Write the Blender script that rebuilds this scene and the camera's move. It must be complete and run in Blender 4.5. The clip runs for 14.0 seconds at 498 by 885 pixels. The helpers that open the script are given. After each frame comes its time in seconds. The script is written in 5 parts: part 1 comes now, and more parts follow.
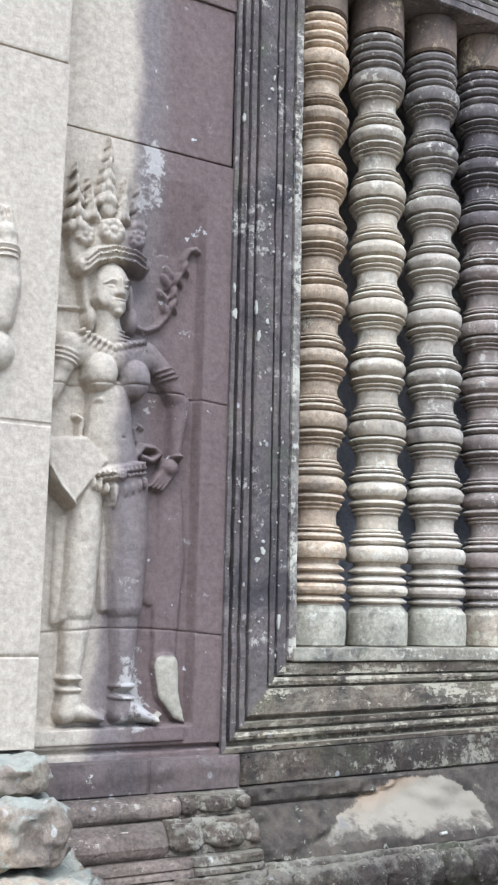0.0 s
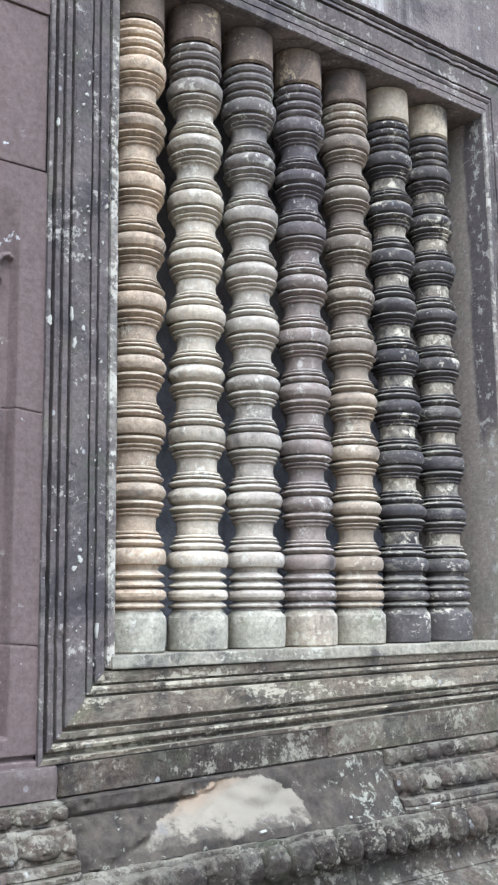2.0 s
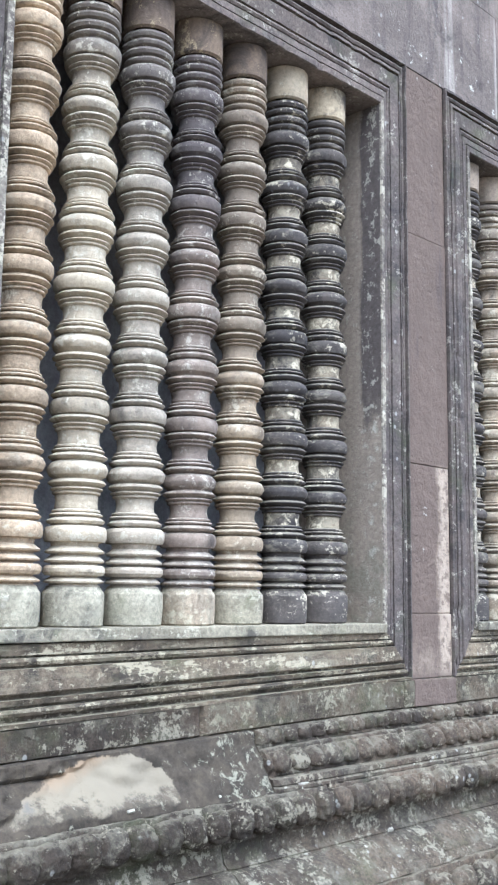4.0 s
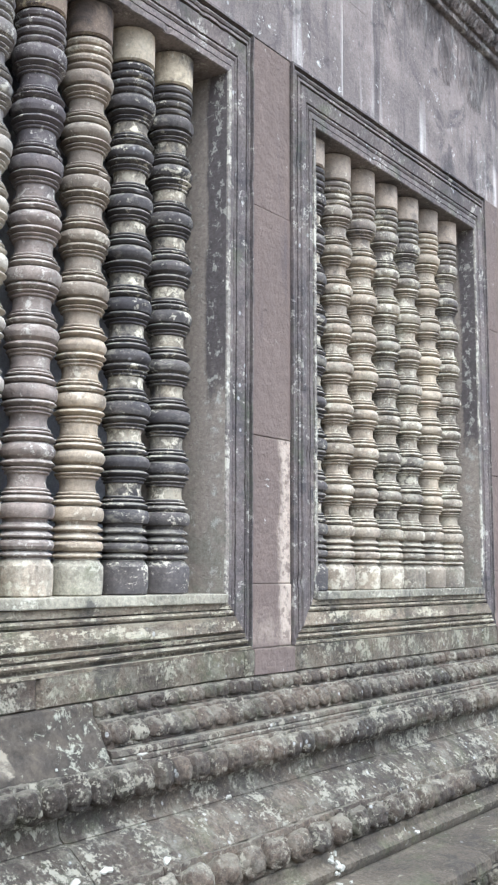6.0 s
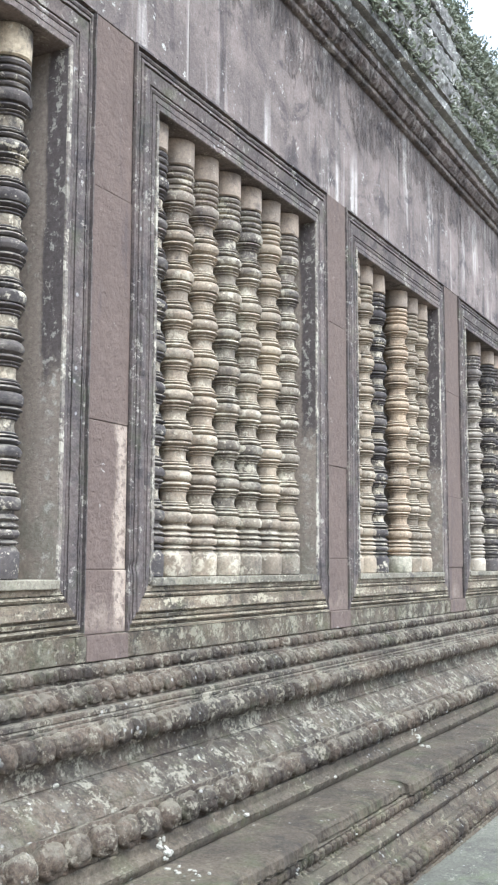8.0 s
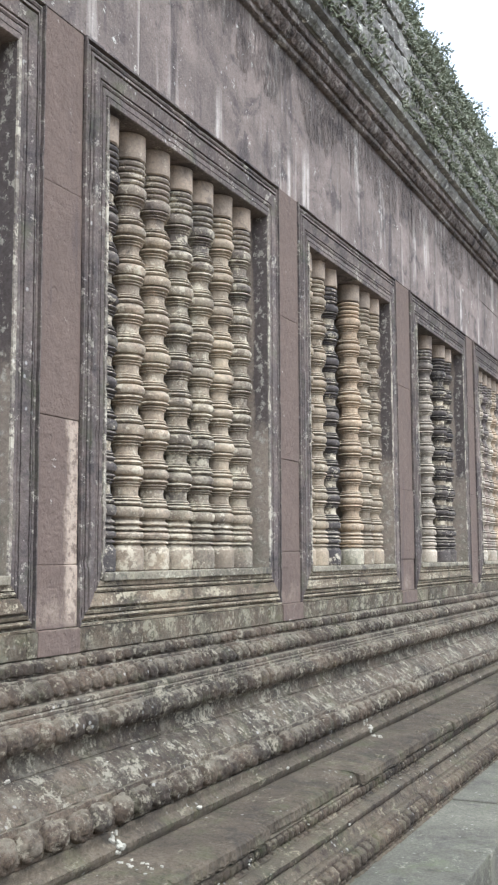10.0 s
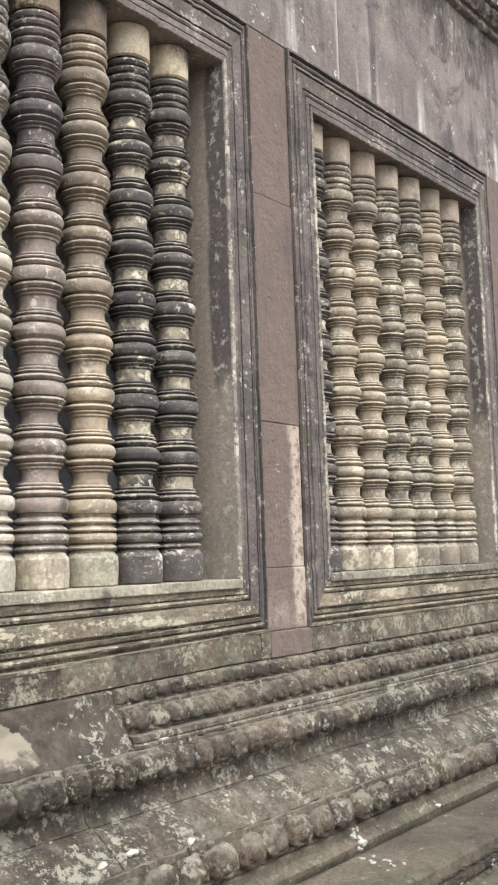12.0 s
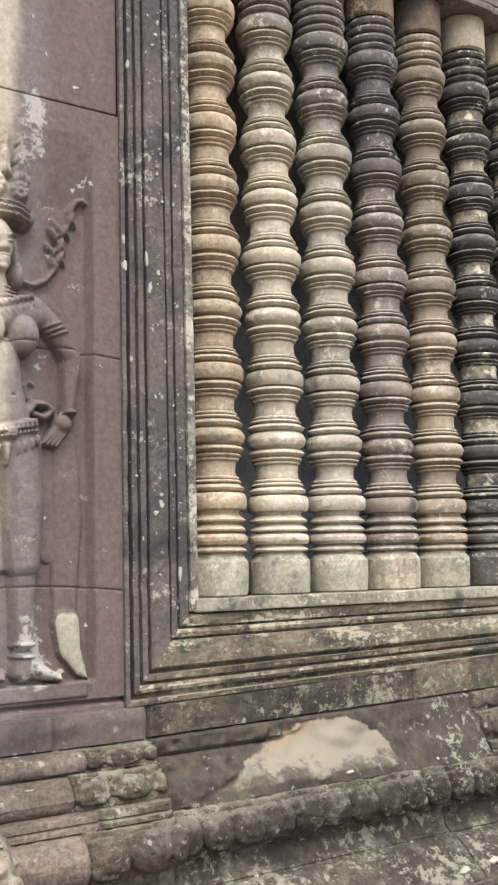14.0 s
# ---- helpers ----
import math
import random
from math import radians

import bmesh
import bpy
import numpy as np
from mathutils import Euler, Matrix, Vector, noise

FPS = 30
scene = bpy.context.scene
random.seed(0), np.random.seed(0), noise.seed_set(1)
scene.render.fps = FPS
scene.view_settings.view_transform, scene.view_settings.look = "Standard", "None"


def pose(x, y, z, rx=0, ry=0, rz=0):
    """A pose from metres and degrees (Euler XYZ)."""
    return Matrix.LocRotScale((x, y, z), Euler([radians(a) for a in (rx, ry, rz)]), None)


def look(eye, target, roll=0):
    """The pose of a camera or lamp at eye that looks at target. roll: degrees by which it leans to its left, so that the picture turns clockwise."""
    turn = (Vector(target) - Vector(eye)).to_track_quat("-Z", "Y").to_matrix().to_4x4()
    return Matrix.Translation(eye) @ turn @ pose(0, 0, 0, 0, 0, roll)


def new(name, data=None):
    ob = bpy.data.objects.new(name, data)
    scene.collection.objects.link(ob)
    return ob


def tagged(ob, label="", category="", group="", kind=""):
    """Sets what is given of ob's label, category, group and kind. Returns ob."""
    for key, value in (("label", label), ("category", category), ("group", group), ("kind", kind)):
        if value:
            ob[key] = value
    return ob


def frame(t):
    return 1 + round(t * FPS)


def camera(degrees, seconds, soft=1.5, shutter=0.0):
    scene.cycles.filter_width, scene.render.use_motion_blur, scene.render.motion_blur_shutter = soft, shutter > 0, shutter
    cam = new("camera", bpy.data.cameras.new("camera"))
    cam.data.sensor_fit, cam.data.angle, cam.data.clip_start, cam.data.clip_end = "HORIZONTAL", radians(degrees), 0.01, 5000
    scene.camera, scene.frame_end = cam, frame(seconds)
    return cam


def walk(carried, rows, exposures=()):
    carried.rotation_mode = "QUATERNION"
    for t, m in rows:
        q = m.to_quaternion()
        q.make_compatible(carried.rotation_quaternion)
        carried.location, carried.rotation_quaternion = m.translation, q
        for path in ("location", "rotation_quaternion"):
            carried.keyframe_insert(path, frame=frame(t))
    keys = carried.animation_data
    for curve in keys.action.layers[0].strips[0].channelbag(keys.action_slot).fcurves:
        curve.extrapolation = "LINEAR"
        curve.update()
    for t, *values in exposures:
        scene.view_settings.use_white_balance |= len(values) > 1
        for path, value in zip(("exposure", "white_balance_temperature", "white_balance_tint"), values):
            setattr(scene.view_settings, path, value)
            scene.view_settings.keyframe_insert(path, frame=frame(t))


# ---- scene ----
cam = camera(27.1, 14.0, soft=2.3)
PATH = [
    (0, (0.655, -2.117, 0.25), (1.629, -0.401, 0.574), 1.2),
    (0.5, (0.667, -2.125, 0.252), (1.73, -0.464, 0.584), 0.7),
    (1, (0.669, -2.134, 0.256), (1.774, -0.501, 0.587), 0.2),
    (1.5, (0.688, -2.151, 0.259), (1.798, -0.521, 0.59), -0.2),
    (2, (0.699, -2.16, 0.257), (1.924, -0.615, 0.588), -0.8),
    (2.5, (0.705, -2.164, 0.256), (1.992, -0.668, 0.581), -0.5),
    (4.8, (0.72, -2.11, 0.251), (2.227, -0.822, 0.517), 0.6),
    (5, (0.722, -2.113, 0.249), (2.262, -0.864, 0.512), 0.4),
    (5.5, (0.731, -2.116, 0.244), (2.32, -0.929, 0.501), 0.2),
    (6, (0.745, -2.116, 0.238), (2.343, -0.94, 0.488), 0.2),
    (6.5, (0.753, -2.124, 0.234), (2.41, -1.032, 0.477), 0.1),
    (7, (0.764, -2.127, 0.231), (2.456, -1.084, 0.46), 0.4),
    (7.5, (0.772, -2.136, 0.228), (2.491, -1.138, 0.459), 0.5),
    (8, (0.779, -2.141, 0.224), (2.535, -1.212, 0.456), 0.2),
    (8.5, (0.779, -2.159, 0.221), (2.559, -1.274, 0.445), -0.2),
    (9, (0.792, -2.162, 0.217), (2.587, -1.306, 0.434), -0.3),
    (9.2, (0.791, -2.162, 0.217), (2.59, -1.315, 0.435), -0.2),
    (11.3, (0.722, -2.158, 0.259), (2.474, -1.213, 0.462), -1.0),
    (11.5, (0.719, -2.159, 0.259), (2.419, -1.124, 0.462), -1.4),
    (12, (0.722, -2.167, 0.25), (2.304, -0.962, 0.465), -1.9),
    (12.5, (0.728, -2.162, 0.23), (2.195, -0.822, 0.463), -1.9),
    (13, (0.729, -2.158, 0.237), (2.113, -0.733, 0.468), -1.6),
    (13.5, (0.731, -2.156, 0.241), (1.984, -0.615, 0.473), -1.9),
    (14, (0.705, -2.135, 0.233), (1.82, -0.492, 0.479), -1.5),
]
walk(cam, [(t, look(eye, target, roll)) for t, eye, target, roll in PATH], [(0, 1.03, 5080, 7), (2.5, 1.2, 5030, 6), (5, 1.33, 5080, 5), (7.5, 1.39, 5230, 5), (9.2, 1.1, 5430, 6), (11.3, 0.93, 5700, 7), (12.5, 1.22, 5950, 6), (14, 0.95, 5950, 7)])

# ---- world and light ----
world = bpy.data.worlds.new("sky")
scene.world = world
world.use_nodes = True
wn = world.node_tree.nodes
sky = wn.new("ShaderNodeTexSky")
sky.sky_type = "NISHITA"
sky.sun_disc = False
sky.sun_elevation = radians(58)
sky.sun_rotation = radians(200)
sky.dust_density = 10.0
sky.ozone_density = 0.3
wn["Background"].inputs["Strength"].default_value = 0.15
haze = wn.new("ShaderNodeMix")
haze.data_type = "RGBA"
haze.inputs[0].default_value = 0.55
haze.inputs[7].default_value = (7.0, 7.2, 7.5, 1)
world.node_tree.links.new(sky.outputs["Color"], haze.inputs[6])
world.node_tree.links.new(haze.outputs[2], wn["Background"].inputs["Color"])
sun_data = bpy.data.lights.new("sun", "SUN")
sun_data.energy = 1.7
sun_data.angle = radians(60)
sun_data.color = (1.0, 0.95, 0.88)
sun_ob = new("sun", sun_data)
sun_ob.matrix_world = look((-2.0, -5.5, 9.4), (0, 0, 0))

# ---- materials ----


class Nodes:
    """Small helper round a material's node tree."""

    def __init__(self, name):
        self.mat = bpy.data.materials.new(name)
        self.mat.use_nodes = True
        self.tree = self.mat.node_tree
        self.bsdf = self.tree.nodes["Principled BSDF"]
        self.geo = self.add("ShaderNodeNewGeometry")
        self.info = self.add("ShaderNodeObjectInfo")

    def add(self, kind, **props):
        node = self.tree.nodes.new(kind)
        for key, value in props.items():
            setattr(node, key, value)
        return node

    def link(self, a, b):
        self.tree.links.new(a, b)

    def place(self, scale=(1, 1, 1), shift=(0, 0, 0)):
        m = self.add("ShaderNodeMapping")
        m.inputs["Scale"].default_value = scale
        m.inputs["Location"].default_value = shift
        self.link(self.geo.outputs["Position"], m.inputs["Vector"])
        return m.outputs["Vector"]

    def noise(self, size, detail=6, rough=0.6, scale=(1, 1, 1), shift=(0, 0, 0), warp=0.0):
        n = self.add("ShaderNodeTexNoise")
        n.inputs["Scale"].default_value = size
        n.inputs["Detail"].default_value = detail
        n.inputs["Roughness"].default_value = rough
        n.inputs["Distortion"].default_value = warp
        self.link(self.place(scale, shift), n.inputs["Vector"])
        return n.outputs["Fac"]

    def ramp(self, fac, lo, hi, a=0.0, b=1.0):
        r = self.add("ShaderNodeMapRange", interpolation_type="SMOOTHSTEP")
        r.inputs["From Min"].default_value = lo
        r.inputs["From Max"].default_value = hi
        r.inputs["To Min"].default_value = a
        r.inputs["To Max"].default_value = b
        self.link(fac, r.inputs["Value"])
        return r.outputs["Result"]

    def math(self, op, a, b=None):
        m = self.add("ShaderNodeMath", operation=op)
        for i, v in enumerate((a, b)):
            if v is None:
                continue
            if isinstance(v, (int, float)):
                m.inputs[i].default_value = v
            else:
                self.link(v, m.inputs[i])
        return m.outputs["Value"]

    def mix(self, fac, a, b):
        m = self.add("ShaderNodeMix", data_type="RGBA")
        for slot, v in ((0, fac), (6, a), (7, b)):
            if isinstance(v, (int, float)):
                m.inputs[slot].default_value = v
            elif isinstance(v, tuple):
                m.inputs[slot].default_value = (*v, 1)
            else:
                self.link(v, m.inputs[slot])
        return m.outputs[2]

    def axis(self, which):
        s = self.add("ShaderNodeSeparateXYZ")
        self.link(self.geo.outputs["Position"], s.inputs[0])
        return s.outputs[which]

    def finish(self, colour, rough=0.9, relief=0.4, grain=90, depth=0.004, extra=None, pitted=0.35):
        self.link(colour, self.bsdf.inputs["Base Color"])
        self.bsdf.inputs["Roughness"].default_value = rough
        self.bsdf.inputs["Specular IOR Level"].default_value = 0.25
        coarse = self.noise(14, 8, 0.65, shift=(3, 1, 2))
        fine = self.noise(grain, 6, 0.7, shift=(7, 4, 1))
        pits = self.ramp(self.noise(38, 2, 0.5, shift=(1, 9, 3)), 0.62, 0.74, 0.0, -pitted)
        h = self.math("ADD", self.math("MULTIPLY", coarse, 1.2), self.math("ADD", self.math("MULTIPLY", fine, 0.5), pits))
        if extra is not None:
            h = self.math("ADD", h, extra)
        b = self.add("ShaderNodeBump")
        b.inputs["Strength"].default_value = relief
        b.inputs["Distance"].default_value = depth
        self.link(h, b.inputs["Height"])
        self.link(b.outputs["Normal"], self.bsdf.inputs["Normal"])
        return self.mat


def stone(name, light, dark, black=0.3, lichen=0.3, green=0.0, streaks=0.3, white=(0.62, 0.62, 0.56), crust=(0.035, 0.032, 0.035),
          pale=0.0, head=None, stretch=(1, 1, 1), gritty=0.2, spots=0.25, relief=0.5, piece=0.25, top=0.0, fringe=None, depth=0.004):
    """Weathered sandstone: two tints in clouds, black crust, pale lichen in patches and dots, green film, drip streaks."""
    n = Nodes(name)
    clouds = n.noise(2.3, 7, 0.6, warp=0.4)
    mid = n.noise(11, 6, 0.65, shift=(4, 2, 8))
    col = n.mix(n.ramp(clouds, 0.35, 0.65), light, dark)
    tone = n.math("ADD", n.math("MULTIPLY", mid, 0.8), 0.6)
    grit = n.ramp(n.noise(75, 5, 0.8, shift=(2, 6, 3)), 0.30, 0.70, 1 - gritty, 1 + gritty)
    tone = n.math("MULTIPLY", tone, grit)
    vary = n.math("ADD", n.math("MULTIPLY", n.info.outputs["Random"], piece), 1 - piece / 2)
    hsv = n.add("ShaderNodeHueSaturation")
    n.link(col, hsv.inputs["Color"])
    n.link(n.math("MULTIPLY", tone, vary), hsv.inputs["Value"])
    col = hsv.outputs["Color"]
    drip = n.noise(3.2, 5, 0.6, scale=(2.4, 2.4, 0.22), shift=(2, 5, 1), warp=0.2)
    col = n.mix(n.ramp(drip, 0.52, 0.72, 0, streaks), col, crust)
    if pale:
        wash = n.noise(2.6, 5, 0.6, scale=(3.0, 3.0, 0.16), shift=(9, 1, 3), warp=0.15)
        gate = n.ramp(n.noise(1.3, 4, 0.6, shift=(3, 3, 3)), 0.40, 0.60)
        col = n.mix(n.math("MULTIPLY", n.ramp(wash, 0.54, 0.68, 0, pale), gate), col, (0.50, 0.46, 0.42))
    blot = n.noise(4.6, 8, 0.7, shift=(6, 3, 9), warp=0.6)
    col = n.mix(n.ramp(blot, 0.56 - 0.14 * black, 0.70 - 0.12 * black, 0, min(1, 0.35 + black)), col, crust)
    if green:
        moss = n.noise(6.5, 7, 0.7, shift=(8, 8, 2))
        col = n.mix(n.ramp(moss, 0.5, 0.72, 0, green), col, (0.10, 0.125, 0.055))
    # Dark upper part: weathering stain; on the honey shaft, veiling glare put into colour.
    if head is not None:
        start, amount = head
        ragged = n.math("ADD", n.axis(2), n.math("MULTIPLY", n.math("SUBTRACT", n.noise(5, 8, 0.75, shift=(2, 3, 7)), 0.5), 0.9))
        ragged = n.math("ADD", ragged, n.math("MULTIPLY", n.info.outputs["Random"], 0.5))
        stain_veil = n.mix(n.noise(15, 8, 0.7, shift=(3, 1, 6)), (0.10, 0.085, 0.088), (0.045, 0.041, 0.046))
        col = n.mix(n.ramp(ragged, start, start + 0.35, 0, amount), col, stain_veil)
    mottle = n.noise(13, 10, 0.78, scale=stretch, shift=(3, 8, 2))
    col = n.mix(n.ramp(mottle, 0.62 - 0.17 * lichen, 0.74 - 0.12 * lichen, 0, 0.25 + 0.35 * lichen), col, tuple(0.7 * w for w in white))
    lich = n.noise(9.5, 10, 0.76, scale=stretch, shift=(1, 7, 5))
    edge = n.math("ADD", n.math("MULTIPLY", lich, 0.62), n.math("MULTIPLY", n.noise(52, 6, 0.75, shift=(6, 6, 6)), 0.38))
    col = n.mix(n.ramp(edge, 0.605 - 0.09 * lichen, 0.645 - 0.09 * lichen, 0, 0.85), col, white)
    crumbs = n.noise(27, 6, 0.75, shift=(5, 7, 1), warp=0.3)
    col = n.mix(n.ramp(crumbs, 0.66 - 0.08 * lichen, 0.72 - 0.08 * lichen, 0, 0.6), col, white)
    # Upward faces pale: lichen on ledges, overhead light put into baluster colours.
    if top:
        up = n.add("ShaderNodeSeparateXYZ")
        n.link(n.geo.outputs["Normal"], up.inputs[0])
        up_paled = n.math("ADD", n.math("MULTIPLY", up.outputs[2], 0.22), n.math("ADD", n.math("MULTIPLY", n.noise(21, 9, 0.75, shift=(4, 4, 9)), 0.7), n.math("MULTIPLY", n.noise(3, 3, 0.5, shift=(7, 1, 4)), 0.3)))
        col = n.mix(n.ramp(up_paled, 0.60, 0.72, 0, top), col, white)
    grime = n.noise(31, 6, 0.75, shift=(2, 9, 6), warp=0.3)
    col = n.mix(n.ramp(grime, 0.58, 0.72, 0, 0.25 + 0.5 * black), col, crust)
    dots = n.add("ShaderNodeTexVoronoi")
    dots.inputs["Scale"].default_value = 26
    n.link(n.place((1, 1, 0.8)), dots.inputs["Vector"])
    keep = n.ramp(n.noise(5, 3, 0.5, shift=(9, 2, 4)), 0.56, 0.62)
    small = n.math("MULTIPLY", n.ramp(dots.outputs["Distance"], 0.2, 0.12), keep)
    col = n.mix(n.math("MULTIPLY", small, spots), col, (0.72, 0.73, 0.70))
    if fringe is None:
        return n.finish(col, relief=relief, depth=depth)
    # eroded drip fringe that hangs from the cornice
    hang = n.math("ADD", n.axis(2), n.math("MULTIPLY", n.math("SUBTRACT", n.noise(2.1, 5, 0.6, scale=(2.5, 1, 0.05), shift=(3, 3, 1)), 0.5), 0.9))
    drops = n.ramp(n.noise(24, 6, 0.7, scale=(1, 1, 0.28), shift=(4, 9, 2)), 0.42, 0.60)
    rough = n.math("MULTIPLY", drops, n.ramp(hang, fringe, fringe + 0.12))
    col = n.mix(n.math("MULTIPLY", rough, n.ramp(n.noise(9, 4, 0.6, scale=(1, 1, 0.3)), 0.5, 0.62, 0, 0.55)), col, (0.42, 0.385, 0.35))
    return n.finish(col, relief=relief, depth=0.009, extra=n.math("MULTIPLY", rough, 2.2))


M_WALL = stone("purple_sandstone", (0.138, 0.106, 0.093), (0.098, 0.077, 0.070), black=0.25, lichen=0.3, streaks=0.4, relief=0.8, white=(0.38, 0.35, 0.31))
# Paler than the lower wall: haze put into the upper stone's colour.
M_UPPER = stone("upper_sandstone", (0.216, 0.178, 0.160), (0.136, 0.113, 0.103), black=0.30, lichen=0.25, streaks=0.8, pale=0.85, relief=1.0, fringe=2.72)
M_FRAME = stone("frame_sandstone", (0.142, 0.115, 0.103), (0.082, 0.069, 0.066), black=0.35, lichen=0.55, green=0.3, spots=0.3, relief=0.9, white=(0.34, 0.315, 0.27), gritty=0.32)
M_SILL = stone("sill_sandstone", (0.185, 0.146, 0.104), (0.094, 0.075, 0.056), black=0.45, lichen=0.85, green=0.35, stretch=(0.45, 1.5, 2.2), relief=1.0, white=(0.40, 0.36, 0.265), gritty=0.38, top=0.5, crust=(0.036, 0.031, 0.028), depth=0.008)
M_BASE = stone("plinth_sandstone", (0.084, 0.063, 0.046), (0.035, 0.027, 0.021), black=0.44, lichen=0.78, green=0.22, relief=1.0, white=(0.225, 0.205, 0.158), gritty=0.45, top=0.4, crust=(0.034, 0.029, 0.025), depth=0.008)
M_SLAB = stone("slab_sandstone", (0.100, 0.082, 0.060), (0.060, 0.049, 0.037), black=0.3, lichen=0.5, green=0.3, relief=1.0, white=(0.20, 0.181, 0.133), gritty=0.38, stretch=(0.6, 1.6, 1), crust=(0.036, 0.031, 0.027), depth=0.008)
M_FASCIA = stone("fascia_sandstone", (0.122, 0.097, 0.070), (0.060, 0.048, 0.036), black=0.40, lichen=0.9, green=0.4, relief=1.0, white=(0.250, 0.232, 0.172), gritty=0.42, crust=(0.034, 0.030, 0.026), depth=0.008)
M_APRON = stone("apron_sandstone", (0.084, 0.066, 0.049), (0.040, 0.032, 0.025), black=0.42, lichen=0.9, green=0.25, relief=1.0, white=(0.245, 0.228, 0.178), gritty=0.45, crust=(0.034, 0.029, 0.025), depth=0.008)
M_TAN = stone("tan_sandstone", (0.42, 0.322, 0.222), (0.285, 0.221, 0.156), black=0.16, lichen=0.6, streaks=0.3, spots=0.1, white=(0.50, 0.45, 0.35), relief=0.8, gritty=0.3, top=0.45)
M_DUN = stone("dun_sandstone", (0.335, 0.275, 0.200), (0.218, 0.180, 0.136), black=0.2, lichen=0.6, streaks=0.3, green=0.15, spots=0.1, white=(0.45, 0.415, 0.33), relief=0.75, top=0.45)
M_CREAM = stone("cream_sandstone", (0.475, 0.405, 0.305), (0.31, 0.265, 0.202), black=0.14, lichen=0.8, streaks=0.3, head=(1.66, 0.75), spots=0.1, white=(0.53, 0.49, 0.405), relief=0.75, top=0.45)
M_GREY = stone("grey_sandstone", (0.37, 0.32, 0.255), (0.235, 0.205, 0.172), black=0.2, lichen=0.75, streaks=0.35, head=(1.60, 0.75), spots=0.1, white=(0.49, 0.455, 0.375), relief=0.75, top=0.45)
M_PLUM = stone("plum_sandstone", (0.240, 0.192, 0.160), (0.150, 0.123, 0.108), black=0.22, lichen=0.65, streaks=0.35, head=(1.42, 0.8), spots=0.1, white=(0.47, 0.43, 0.37), relief=0.75, top=0.45)
M_BLACK = stone("black_sandstone", (0.088, 0.076, 0.070), (0.045, 0.041, 0.043), black=0.35, lichen=0.62, streaks=0.3, spots=0.2, white=(0.50, 0.455, 0.355), stretch=(0.7, 0.7, 1.5), top=0.3)
M_SILL_LIP = stone("sill_lip_sandstone", (0.275, 0.248, 0.188), (0.130, 0.115, 0.090), black=0.42, lichen=0.7, green=0.35, streaks=0.0, spots=0.1, white=(0.43, 0.405, 0.32), gritty=0.36, stretch=(0.6, 1, 1.6))
M_NECK = stone("neck_sandstone", (0.26, 0.215, 0.155), (0.07, 0.062, 0.057), black=0.55, lichen=1.0, streaks=0.3, spots=0.1, white=(0.56, 0.50, 0.38), gritty=0.35)
M_ROSE = stone("rose_sandstone", (0.30, 0.242, 0.176), (0.185, 0.151, 0.118), black=0.3, lichen=0.85, streaks=0.4, head=(1.85, 0.5), green=0.15, spots=0.1, white=(0.45, 0.405, 0.315), relief=0.9, gritty=0.3, top=0.5)
M_MOTTLED = stone("mottled_sandstone", (0.285, 0.235, 0.175), (0.140, 0.118, 0.095), black=0.32, lichen=0.9, streaks=0.4, head=(1.65, 0.55), green=0.2, spots=0.1, white=(0.46, 0.42, 0.325), relief=0.9, gritty=0.32, top=0.5)
# Honey shaft: the grey upper part paints in the glare that veils it.
M_HONEY = stone("honey_sandstone", (0.340, 0.270, 0.190), (0.235, 0.189, 0.139), black=0.18, lichen=0.65, streaks=0.35, head=(1.15, 0.42), green=0.1, spots=0.1, white=(0.47, 0.42, 0.33), relief=0.8, top=0.45)
M_RUST = stone("rusty_cap_sandstone", (0.155, 0.115, 0.085), (0.085, 0.066, 0.058), black=0.4, lichen=0.55, streaks=0.5, spots=0.1, white=(0.40, 0.32, 0.20))
M_TOP = stone("cap_rose_sandstone", (0.33, 0.265, 0.205), (0.22, 0.182, 0.148), black=0.25, lichen=0.3, streaks=0.4, spots=0.1, white=(0.42, 0.37, 0.30))
M_FOOT = stone("foot_sandstone", (0.36, 0.33, 0.255), (0.225, 0.21, 0.165), black=0.28, lichen=0.6, green=0.35, streaks=0.1, spots=0.1, white=(0.47, 0.445, 0.36), gritty=0.3, relief=0.8)


